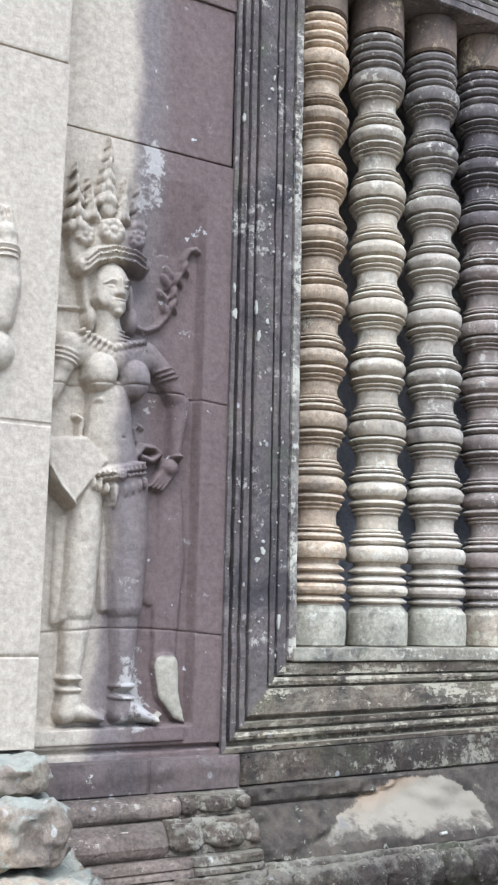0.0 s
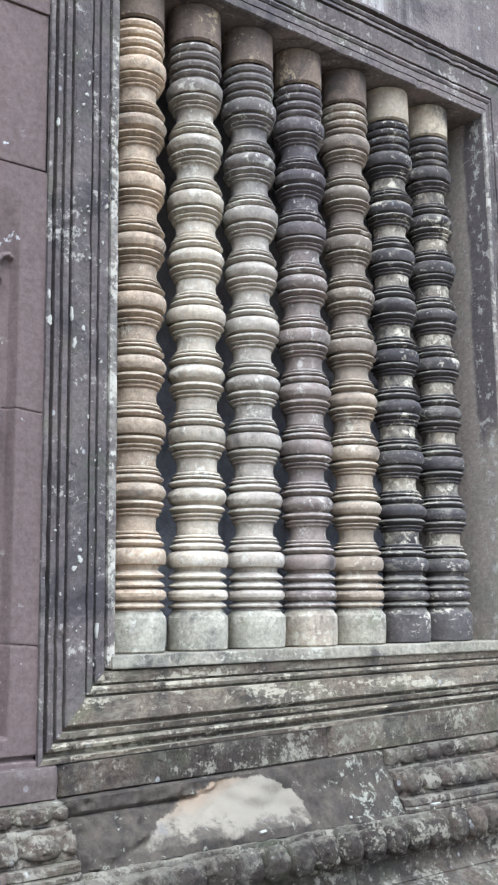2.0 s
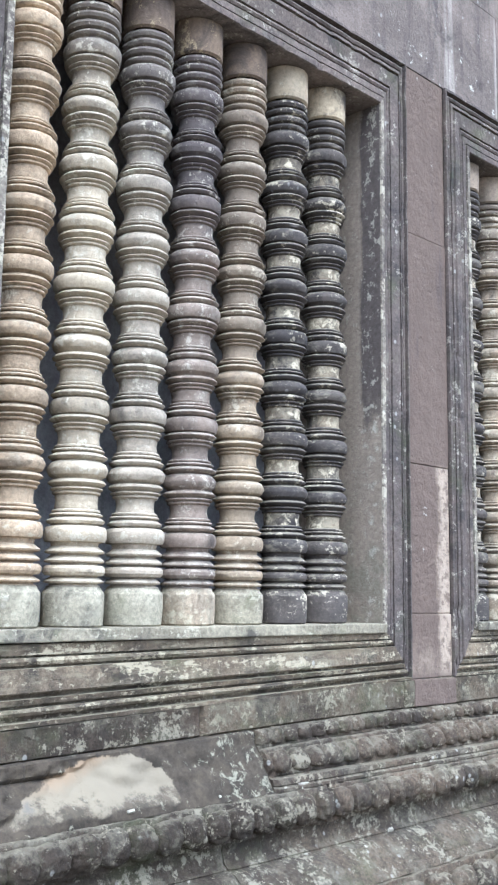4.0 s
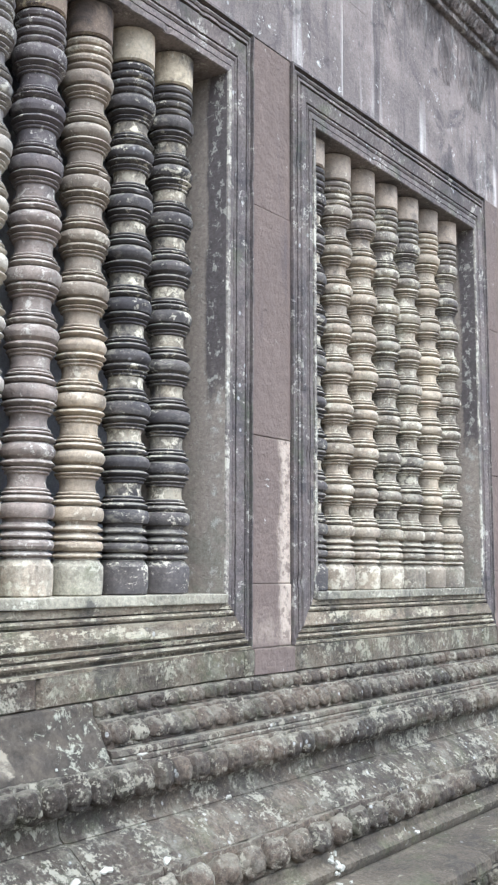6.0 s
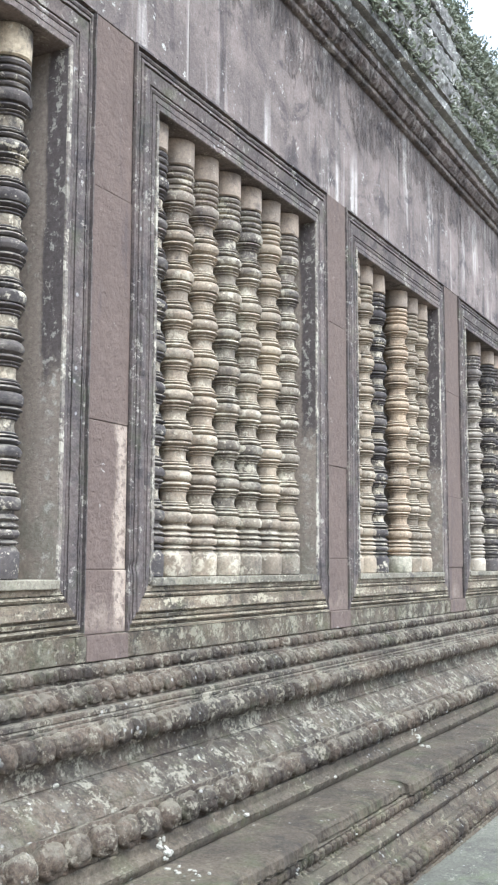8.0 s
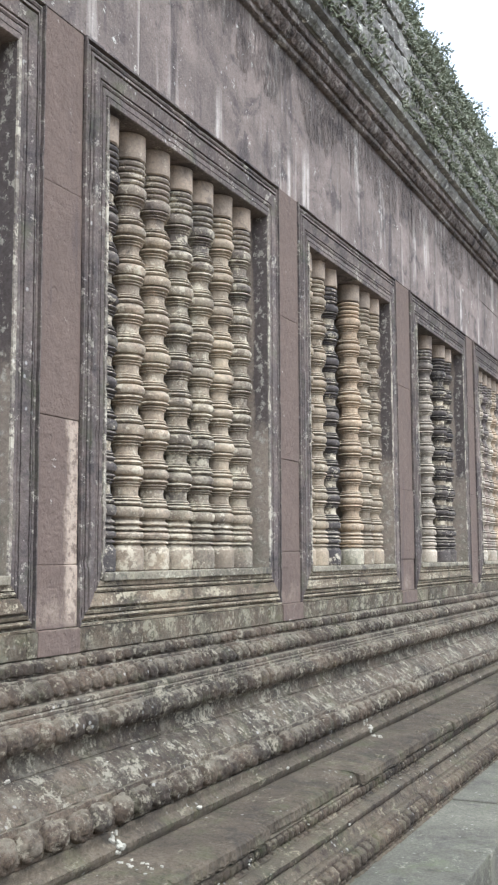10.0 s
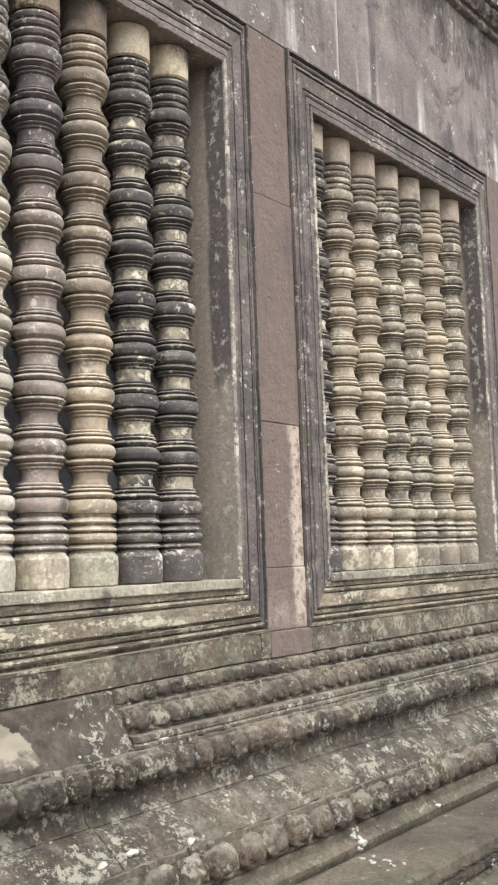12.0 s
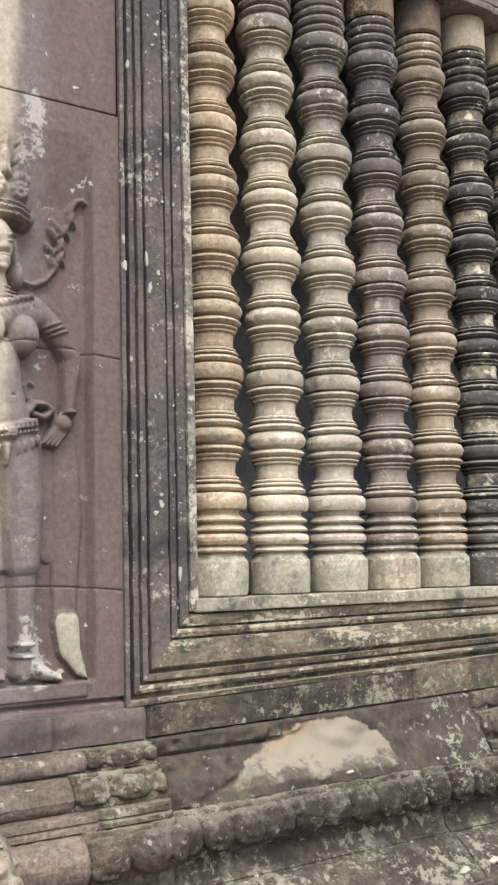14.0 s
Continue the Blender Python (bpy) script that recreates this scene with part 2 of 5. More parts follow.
def pier_stone():
    """Purple sandstone with a pale washed strip on one edge and pale feet."""
    n = Nodes("pier_sandstone")
    wob = n.math("MULTIPLY", n.math("SUBTRACT", n.noise(7, 7, 0.7, scale=(1, 1, 0.5)), 0.5), 0.16)
    x, z = n.math("ADD", n.axis(0), wob), n.axis(2)
    col = n.mix(n.noise(3, 7, 0.65, shift=(2, 2, 2)), (0.166, 0.124, 0.103), (0.098, 0.075, 0.065))
    tone = n.add("ShaderNodeHueSaturation")
    n.link(col, tone.inputs["Color"])
    n.link(n.math("ADD", n.math("MULTIPLY", n.noise(22, 6, 0.7), 0.7), 0.65), tone.inputs["Value"])
    col = tone.outputs["Color"]
    strip = n.math("MULTIPLY", n.math("MULTIPLY", n.ramp(x, 3.80, 3.845), n.ramp(x, 4.01, 3.97)), n.ramp(z, 0.735, 0.705))
    feet = n.ramp(n.math("ADD", z, n.math("MULTIPLY", n.noise(5, 7, 0.75, scale=(1, 1, 0.4), shift=(4, 1, 1)), 0.7)), 0.46, 0.28, 0, 0.4)
    pits = n.math("MULTIPLY", n.ramp(n.noise(26, 6, 0.7, shift=(1, 1, 8)), 0.38, 0.52, 0.2, 0.95), n.ramp(z, -0.04, 0.03))
    col = n.mix(n.math("MULTIPLY", n.math("MAXIMUM", strip, feet), pits), col, (0.39, 0.320, 0.258))
    dark = n.noise(3.2, 6, 0.65, scale=(2.4, 2.4, 0.25), shift=(7, 5, 1))
    col = n.mix(n.ramp(dark, 0.55, 0.70, 0, 0.55), col, (0.06, 0.052, 0.058))
    lich = n.noise(13, 9, 0.75, shift=(1, 4, 5), warp=0.4)
    col = n.mix(n.ramp(lich, 0.64, 0.69, 0, 0.7), col, (0.5, 0.48, 0.45))
    return n.finish(col, relief=1.0, grain=55, depth=0.007, extra=n.math("MULTIPLY", n.ramp(n.noise(34, 4, 0.6, shift=(2, 8, 8)), 0.40, 0.60), 0.22), pitted=0.3)


M_LEDGE = stone("pale_sandstone", (0.35, 0.275, 0.195), (0.165, 0.133, 0.105), black=0.35, lichen=0.5, green=0.25, streaks=0.05, relief=1.0, white=(0.31, 0.34, 0.285), gritty=0.34, top=0.45)


def panel_stone():
    """The carved bay: cream where it has stayed dry, purple-brown beyond a ragged upright edge."""
    n = Nodes("panel_sandstone")
    ragged = n.math("ADD", n.axis(0), n.math("MULTIPLY", n.math("SUBTRACT", n.noise(5, 7, 0.7, scale=(1, 1, 0.6)), 0.5), 0.10))
    lean = n.math("ADD", ragged, n.math("MULTIPLY", n.math("SUBTRACT", n.math("MINIMUM", n.axis(2), 1.25), 0.75), -0.034))
    cream = n.mix(n.noise(7, 6, 0.6), (0.43, 0.372, 0.292), (0.335, 0.292, 0.235))
    plum = n.mix(n.noise(4, 7, 0.65, shift=(2, 2, 2)), (0.150, 0.109, 0.097), (0.088, 0.067, 0.063))
    grey = n.mix(n.noise(6, 7, 0.7, shift=(5, 2, 7)), (0.195, 0.162, 0.150), (0.122, 0.103, 0.100))
    col = n.mix(n.ramp(lean, 1.485, 1.535), cream, grey)
    col = n.mix(n.ramp(lean, 1.54, 1.64), col, plum)
    tail = n.math("MULTIPLY", n.math("MULTIPLY", n.ramp(n.axis(0), 1.622, 1.626), n.ramp(n.axis(0), 1.716, 1.712)), n.math("MULTIPLY", n.math("MULTIPLY", n.ramp(n.axis(2), 0.155, 0.145), n.ramp(n.axis(2), 0.008, 0.012)), n.ramp(n.axis(1), 0.010, 0.006)))
    col = n.mix(tail, col, (0.29, 0.262, 0.205))
    fine = n.add("ShaderNodeHueSaturation")
    n.link(col, fine.inputs["Color"])
    n.link(n.ramp(n.noise(60, 6, 0.8, shift=(2, 6, 3)), 0.3, 0.7, 0.78, 1.22), fine.inputs["Value"])
    col = fine.outputs["Color"]
    lich = n.noise(9, 9, 0.75, shift=(1, 4, 5))
    du, dv = n.math("DIVIDE", n.math("SUBTRACT", n.axis(0), 1.570), 0.070), n.math("DIVIDE", n.math("SUBTRACT", n.axis(2), 1.23), 0.15)
    core = n.ramp(n.math("ADD", n.math("MULTIPLY", du, du), n.math("MULTIPLY", dv, dv)), 1.2, 0.1)
    shin = n.math("MULTIPLY", n.math("MULTIPLY", n.ramp(n.axis(0), 1.535, 1.55), n.ramp(n.axis(0), 1.63, 1.58)), n.math("MULTIPLY", n.ramp(n.axis(2), 0.24, 0.12), n.ramp(n.axis(2), -0.03, 0.0)))
    lift = n.math("ADD", n.math("MULTIPLY", n.math("MAXIMUM", core, shin), 0.14), lich)
    near = n.math("MULTIPLY", n.ramp(lean, 1.50, 1.55), n.ramp(lean, 1.76, 1.64, 0.4, 1))
    col = n.mix(n.math("MULTIPLY", n.ramp(lift, 0.61, 0.66, 0, 0.85), near), col, (0.37, 0.345, 0.315))
    dots = n.ramp(n.noise(30, 3, 0.5, shift=(4, 4, 4)), 0.70, 0.74, 0, 0.6)
    col = n.mix(n.math("MULTIPLY", dots, n.ramp(lean, 1.5, 1.6)), col, (0.6, 0.6, 0.58))
    return n.finish(col, relief=0.8, grain=70, depth=0.005, pitted=0.08)


def worn_stone():
    """The broken plinth block: dark crust, with a pale fresh break of a rounded hump shape."""
    n = Nodes("worn_sandstone")
    x = n.math("ADD", n.axis(0), n.math("MULTIPLY", n.math("SUBTRACT", n.noise(13, 9, 0.75), 0.5), 0.12))
    z = n.math("ADD", n.axis(2), n.math("MULTIPLY", n.math("SUBTRACT", n.noise(8, 6, 0.7, shift=(3, 3, 3)), 0.5), 0.06))
    left = n.math("SUBTRACT", n.math("MULTIPLY", n.math("SUBTRACT", x, 2.07), 0.42), n.math("ADD", z, 0.225))
    over = n.math("MAXIMUM", n.math("SUBTRACT", x, 2.40), 0.0)
    top = n.math("ADD", z, n.math("MULTIPLY", n.math("MULTIPLY", over, over), 4.5))
    far = n.math("MULTIPLY", n.math("MULTIPLY", n.ramp(left, -0.004, 0.005), n.ramp(x, 2.53, 2.515)), n.math("MULTIPLY", n.ramp(top, -0.140, -0.146), n.ramp(z, -0.268, -0.258)))
    dark = n.mix(n.ramp(n.noise(17, 10, 0.8), 0.35, 0.65), (0.080, 0.065, 0.049), (0.032, 0.027, 0.022))
    lich = n.noise(19, 9, 0.78, shift=(1, 7, 5), warp=0.4)
    dark = n.mix(n.ramp(n.math("ADD", lich, n.ramp(n.axis(0), 2.60, 2.74, 0, 0.05)), 0.585, 0.63, 0, 0.75), dark, (0.27, 0.262, 0.205))
    pale = n.mix(n.noise(6, 6, 0.6, shift=(4, 0, 1)), (0.260, 0.224, 0.166), (0.175, 0.154, 0.122))
    pale = n.mix(n.ramp(n.noise(9, 7, 0.7, shift=(8, 1, 1)), 0.52, 0.66, 0, 0.7), pale, (0.125, 0.118, 0.115))
    rust = n.mix(n.ramp(z, -0.235, -0.17), pale, (0.24, 0.178, 0.12))
    pale = n.mix(n.ramp(n.math("ADD", left, n.math("MULTIPLY", n.noise(7, 5, 0.6, shift=(1, 1, 1)), 0.04)), 0.075, 0.03), pale, rust)
    low_dark = n.ramp(n.math("ADD", z, n.math("MULTIPLY", n.noise(15, 9, 0.75, shift=(5, 5, 1)), 0.20)), -0.130, -0.165, 0, 0.8)
    pale = n.mix(low_dark, pale, dark)
    col = n.mix(far, dark, pale)
    return n.finish(col, relief=0.8)


M_PIER = pier_stone()
M_PANEL = panel_stone()
M_WORN = worn_stone()
M_BAY = stone("bay_sandstone", (0.172, 0.134, 0.105), (0.080, 0.063, 0.052), black=0.4, lichen=0.5, green=0.15, relief=1.0, white=(0.34, 0.30, 0.24), gritty=0.4, stretch=(0.5, 1.4, 2.0), depth=0.008)
# Darker brown plinth stone for the courses below the slab.
M_LOW = stone("lower_sandstone", (0.072, 0.054, 0.039), (0.034, 0.027, 0.021), black=0.4, lichen=0.6, green=0.35, relief=1.0, white=(0.19, 0.17, 0.12), gritty=0.45, top=0.25, crust=(0.028, 0.024, 0.021), depth=0.008)
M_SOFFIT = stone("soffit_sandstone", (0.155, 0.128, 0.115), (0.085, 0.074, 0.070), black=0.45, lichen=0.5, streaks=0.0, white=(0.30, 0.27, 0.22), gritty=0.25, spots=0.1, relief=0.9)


def reveal_stone():
    """Window reveal: dry tan stone deep inside, a ragged dark crust towards the face, white lichen between."""
    n = Nodes("reveal_sandstone")
    deep = n.math("ADD", n.axis(1), n.math("MULTIPLY", n.math("SUBTRACT", n.noise(6, 8, 0.7, scale=(1, 1, 0.5)), 0.5), 0.09))
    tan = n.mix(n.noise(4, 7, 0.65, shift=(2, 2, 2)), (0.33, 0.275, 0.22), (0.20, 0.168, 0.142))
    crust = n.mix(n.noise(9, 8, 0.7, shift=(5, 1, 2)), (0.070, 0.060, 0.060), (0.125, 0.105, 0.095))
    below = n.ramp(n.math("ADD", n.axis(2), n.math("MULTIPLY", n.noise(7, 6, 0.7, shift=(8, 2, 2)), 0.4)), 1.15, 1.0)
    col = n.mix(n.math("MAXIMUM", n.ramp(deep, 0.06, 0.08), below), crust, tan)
    low = n.math("ADD", n.axis(2), n.math("MULTIPLY", n.noise(5, 7, 0.7, shift=(1, 5, 3)), 0.8))
    film = n.math("MULTIPLY", n.ramp(low, 1.15, 0.80, 0, 0.4), n.ramp(n.noise(9, 6, 0.7, shift=(9, 3, 3)), 0.42, 0.6))
    col = n.mix(film, col, (0.15, 0.155, 0.115))
    lich = n.math("ADD", n.noise(26, 9, 0.78, shift=(1, 4, 5)), n.ramp(n.math("ABSOLUTE", n.math("SUBTRACT", deep, 0.03)), 0.05, 0.0, 0, 0.06))
    col = n.mix(n.ramp(lich, 0.585, 0.625, 0, 0.8), col, (0.40, 0.375, 0.32))
    fine = n.add("ShaderNodeHueSaturation")
    n.link(col, fine.inputs["Color"])
    n.link(n.ramp(n.noise(60, 6, 0.8, shift=(2, 6, 3)), 0.3, 0.7, 0.78, 1.22), fine.inputs["Value"])
    return n.finish(fine.outputs["Color"], relief=0.9)


M_REVEAL = reveal_stone()
M_CAP = stone("cap_sandstone", (0.40, 0.33, 0.235), (0.20, 0.168, 0.13), black=0.55, lichen=0.4, green=0.1, streaks=0.4, spots=0.1, white=(0.46, 0.42, 0.33))
M_LIP = stone("lip_sandstone", (0.165, 0.138, 0.118), (0.088, 0.075, 0.068), black=0.3, lichen=1.0, green=0.25, relief=1.0, white=(0.44, 0.405, 0.33), gritty=0.36, spots=0.2)
# Pale bluish inner stone: glare in the window gaps put into its colour.
M_INNER_GLARE = stone("inner_stone_glare", (0.42, 0.415, 0.43), (0.32, 0.32, 0.335), black=0.1, lichen=0.0)

# ---- building helpers ----


def mesh_ob(name, verts, faces, material, parent=None, label="", smooth=False, crease=32):
    me = bpy.data.meshes.new(name)
    me.from_pydata([tuple(v) for v in verts], [], faces)
    me.materials.append(material)
    if smooth:
        me.shade_smooth()
        me.set_sharp_from_angle(angle=radians(crease))
    me.update()
    ob = new(name, me)
    if parent is not None:
        ob.parent = parent
    if label:
        ob["label"] = label
    return ob


def part(name, bm, material, parent, label="", smooth=False):
    me = bpy.data.meshes.new(name)
    bm.normal_update()
    bm.to_mesh(me)
    bm.free()
    me.materials.append(material)
    if smooth:
        me.shade_smooth()
    ob = new(name, me)
    ob.parent = parent
    if label:
        ob["label"] = label
    return ob


def block_bm(lo, hi, bevel=0.006, wobble=0.0):
    bm = bmesh.new()
    bmesh.ops.create_cube(bm, size=1)
    for v in bm.verts:
        v.co = Vector([lo[i] + (v.co[i] + 0.5) * (hi[i] - lo[i]) for i in range(3)])
    if bevel:
        bmesh.ops.bevel(bm, geom=list(bm.edges), offset=bevel, segments=2, affect="EDGES", profile=0.6)
    if wobble:
        for v in bm.verts:
            v.co += wobble * Vector(noise.noise_vector(v.co * 6.0))
    return bm


def root(name, label, category, kind="", group=""):
    ob = new(name)
    return tagged(ob, label, category, group, kind)


# ---- plan ----
GROUND = -1.30
FRAME_TOP, FRAME_BOTTOM = 2.20, -0.02
OPEN_TOP, OPEN_BOTTOM = 1.985, 0.168
#          outer left, outer right, opening left, opening right
WINDOWS = [(1.795, 3.63, 1.99, 3.47), (3.883, 5.69, 4.04, 5.53), (5.96, 7.76, 6.11, 7.61), (8.125, 9.85, 8.28, 9.70), (10.15, 11.95, 10.31, 11.80), (12.3, 14.05, 12.46, 13.9)]
WALL_TOP = 3.02
WALL_BACK = 0.55
FAR = 20.0

# ---- wall: blocks between and above the windows ----
wall = root("wall_north", "weathered purple-grey sandstone temple wall with windows", "wall", "structure")


def wall_block(x0, x1, z0, z1, front=0.0, material=M_WALL, bevel=0.004):
    jig = 0.003 * math.sin(17.3 * x0 + 9.1 * z0)
    return part("stone_block", block_bm((x0 + 0.0006, front + jig, z0 + 0.0006), (x1 - 0.0006, WALL_BACK, z1 - 0.0006), bevel), material, wall)


# piers between neighbouring windows, in courses
piers = [(a[1], b[0]) for a, b in zip(WINDOWS, WINDOWS[1:])] + [(WINDOWS[-1][1], FAR)]
for i, (x0, x1) in enumerate(piers):
    cuts = [FRAME_BOTTOM, 0.20 + 0.05 * (i % 2), 0.72 + 0.1 * math.sin(3 * i), 1.56 - 0.06 * (i % 3), FRAME_TOP]
    for z0, z1 in zip(cuts, cuts[1:]):
        wall_block(x0, x1, z0, z1, 0.0, M_PIER)
    part("stone_block", block_bm((x0 + 0.004, -0.0185, -0.108), (min(x1, x0 + 0.4) - 0.004, 0.3, FRAME_BOTTOM - 0.001), 0.003, 0.002), M_PIER, wall)
# courses over the windows
for k, (z0, z1) in enumerate(((FRAME_TOP, 2.66), (2.66, WALL_TOP))):
    x = 1.795
    j = 0
    while x < FAR:
        step = 1.05 + 0.45 * math.sin(5.1 * j + 2.2 * k) ** 2
        wall_block(x, min(FAR, x + step), z0, z1, 0.0, M_UPPER, 0.002)
        x += step
        j += 1
# the devata panel's bay and the cream pilaster beside it
for z0, z1 in ((1.333, 1.745), (1.745, 2.2), (2.2, 2.66), (2.66, WALL_TOP)):
    wall_block(1.20, 1.795, z0, z1, 0.0, M_PANEL, 0.004 if z0 < 1.5 else 0.003)

# ---- windows ----
PROFILE = [(0.0, 0.0), (0.002, -0.012), (0.05, -0.014), (0.055, 0.012), (0.115, 0.014), (0.12, -0.008), (0.155, -0.012), (0.19, -0.008), (0.195, 0.006), (0.225, 0.006),
           (0.23, -0.010), (0.29, -0.014), (0.295, 0.004), (0.335, 0.005), (0.34, -0.012), (0.36, -0.016), (0.60, -0.010), (0.605, 0.006), (0.63, 0.006), (0.635, -0.008),
           (0.675, -0.012), (0.71, -0.008), (0.715, 0.008), (0.735, 0.008), (0.74, -0.010), (0.85, -0.012), (0.855, 0.008), (0.88, 0.008), (0.885, -0.016), (0.985, -0.016), (1.0, -0.010)]


def frame_side(corners_out, corners_in, depth_end, name, material, parent, rows=None):
    """A mitred length of the stepped frame, between two outer and two inner corners (x, z), and the reveal behind it."""
    (ax, az), (bx, bz) = corners_out
    (cx, cz), (dx, dz) = corners_in
    if rows is None:
        rows = [(1.0, PROFILE[-1][1]), (1.0, 0.05), (1.0, 0.16), (1.0, depth_end)]
    n = max(4, int(math.hypot(bx - ax, bz - az) / 0.014))
    verts, faces = [], []
    for u, y in rows:
        for i in range(n + 1):
            s = i / n
            px, pz = ax + (bx - ax) * s, az + (bz - az) * s
            qx, qz = cx + (dx - cx) * s, cz + (dz - cz) * s
            x, z = px + (qx - px) * u, pz + (qz - pz) * u
            w = 0.0015 * noise.noise((x * 6, y * 20, z * 6)) + 0.0018 * noise.noise((x * 33, y * 60, z * 33))
            chip = max(0.0, noise.noise((x * 17, z * 17, 4.0)) - 0.30) * max(0.0, -y) * 1.2
            w += chip
            verts.append((x, y + w, z))
    for r in range(len(rows) - 1):
        for i in range(n):
            a = r * (n + 1) + i
            faces.append((a, a + 1, a + n + 2, a + n + 1))
    return mesh_ob(name, verts, faces, material, parent)


# the first window's sill has sunk at one end
SETTLED = {1: -0.045}


def window(index, data):
    x0, x1, o0, o1 = data
    w = root("window_%d" % index, "carved stepped sandstone window frame with worn mouldings", "window", "structure")
    out = [(x0, FRAME_BOTTOM + SETTLED.get(index, 0.0)), (x1, FRAME_BOTTOM), (x1, FRAME_TOP), (x0, FRAME_TOP)]
    inn = [(o0, OPEN_BOTTOM), (o1, OPEN_BOTTOM), (o1, OPEN_TOP), (o0, OPEN_TOP)]
    for a, b, name, mat in ((0, 1, "window_sill", M_SILL), (1, 2, "jamb", M_FRAME), (2, 3, "lintel", M_FRAME), (3, 0, "jamb", M_FRAME)):
        frame_side((out[a], out[b]), (inn[a], inn[b]), None, name, mat, w, PROFILE[:-3])
        frame_side((out[a], out[b]), (inn[a], inn[b]), None, "inner_fillet", {0: M_SILL, 2: M_FRAME}.get(a, M_LIP), w, PROFILE[-4:])
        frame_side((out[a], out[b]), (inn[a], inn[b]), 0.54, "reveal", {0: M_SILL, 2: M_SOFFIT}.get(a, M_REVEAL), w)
    bm = block_bm((o0 - 0.012, -0.022, OPEN_BOTTOM - 0.030), (o1 + 0.012, 0.20, OPEN_BOTTOM + 0.001), 0.004)
    bmesh.ops.subdivide_edges(bm, edges=[e for e in bm.edges if abs(e.verts[0].co.x - e.verts[1].co.x) > 0.5], cuts=60)
    for v in bm.verts:
        v.co.y += 0.004 * noise.noise((v.co.x * 14, v.co.z * 30, index))
        v.co.z += 0.0015 * noise.noise((v.co.x * 11, v.co.y * 9, index + 5))
    part("sill_lip", bm, M_SILL_LIP, w, "pale lichen-covered sill edge")
    return w


for i, data in enumerate(WINDOWS):
    window(i + 1, data)

# closed gallery behind the windows; unseen ends, floor, ceiling added to block light
gallery = root("gallery_wall", "inner gallery wall behind the windows, paled to stand in for glare", "wall", "structure")
part("inner_wall", block_bm((1.2, 1.5, GROUND), (FAR, 1.7, 3.4), 0), M_INNER_GLARE, gallery)
part("end_wall", block_bm((1.0, 0.56, GROUND), (1.2, 2.19, 3.4), 0), M_INNER_GLARE, gallery)
part("end_wall", block_bm((FAR, 0.56, GROUND), (FAR + 0.2, 2.19, 3.4), 0), M_INNER_GLARE, gallery)
tagged(part("floor", block_bm((1.21, 0.56, -0.1), (FAR, 2.19, 0.0), 0), M_INNER_GLARE, None), "unseen stone floor added to close the gallery", "floor", kind="structure")
tagged(part("ceiling", block_bm((1.0, 0.0, 3.42), (FAR, 2.4, 3.6), 0), M_INNER_GLARE, None), "unseen stone ceiling added to close the gallery", "ceiling", kind="structure")

# ---- balusters ----
RADIUS = 0.081
LOW_BULGE, TOP_BULGE = 0.239, 0.248


def baluster_profile(seed, bulges=9):
    """(radius, height) from foot to top of one turned column."""
    rnd = random.Random(seed)
    pts = []

    def go(*steps):
        pts.extend((r * RADIUS, z) for r, z in steps)

    # rings over the foot
    go((0.88, 0.104), (0.78, 0.107), (0.77, 0.111), (0.94, 0.113), (0.96, 0.117), (0.80, 0.126), (0.75, 0.127), (0.75, 0.130))
    go((0.93, 0.132), (1.0, 0.140), (1.0, 0.149), (0.93, 0.157), (0.75, 0.158), (0.75, 0.162), (0.95, 0.165), (0.97, 0.169), (0.79, 0.181), (0.75, 0.182), (0.75, 0.186), (0.94, 0.189), (0.96, 0.193), (0.79, 0.204), (0.75, 0.206))
    total = OPEN_TOP - OPEN_BOTTOM
    low, high = LOW_BULGE, total - TOP_BULGE
    gap = (high - low) / (bulges - 1)
    q = gap / 220
    for k in range(bulges):
        c = low + gap * k + rnd.uniform(-0.002, 0.002)
        fat = rnd.uniform(0.97, 1.02)
        if k % 2 == 0:
            go((0.77, c - 29 * q), (0.94 * fat, c - 26 * q), (1.0 * fat, c - 14 * q), (1.01 * fat, c), (1.0 * fat, c + 13 * q), (0.93 * fat, c + 25 * q), (0.77, c + 29 * q))
        else:
            go((0.79, c - 28 * q), (0.93 * fat, c - 20 * q), (1.0 * fat, c - 4 * q), (1.0 * fat, c + 3 * q), (0.92 * fat, c + 20 * q), (0.79, c + 28 * q))
        if k == bulges - 1:
            break
        neck = rnd.uniform(0.64, 0.69)
        edge = rnd.uniform(0.93, 0.97)
        rise = ((0.74, 29), (0.74, 33), (0.87, 35), (edge, 43), (edge, 46), (0.80, 56), (0.73, 57), (0.73, 60), (0.84, 62), (0.86, 66), (0.80, 71), (0.725, 72), (0.725, 74),
                (0.78, 76), (0.78, 81), (0.74, 84), (0.68, 85), (neck + 0.02, 92), (neck, 104))
        go(*((r, c + h * q) for r, h in rise), *((r, c + gap - h * q) for r, h in reversed(rise)))
    z = high + 0.030
    for h, r in ((0.022, 0.90), (0.028, 0.96), (0.026, 0.97), (0.028, 0.95)):
        go((0.74, z), (r * 0.95, z + 0.003), (r, z + h * 0.4), (r * 0.96, z + h * 0.7), (0.76, z + h - 0.004))
        z += h
    return pts, z


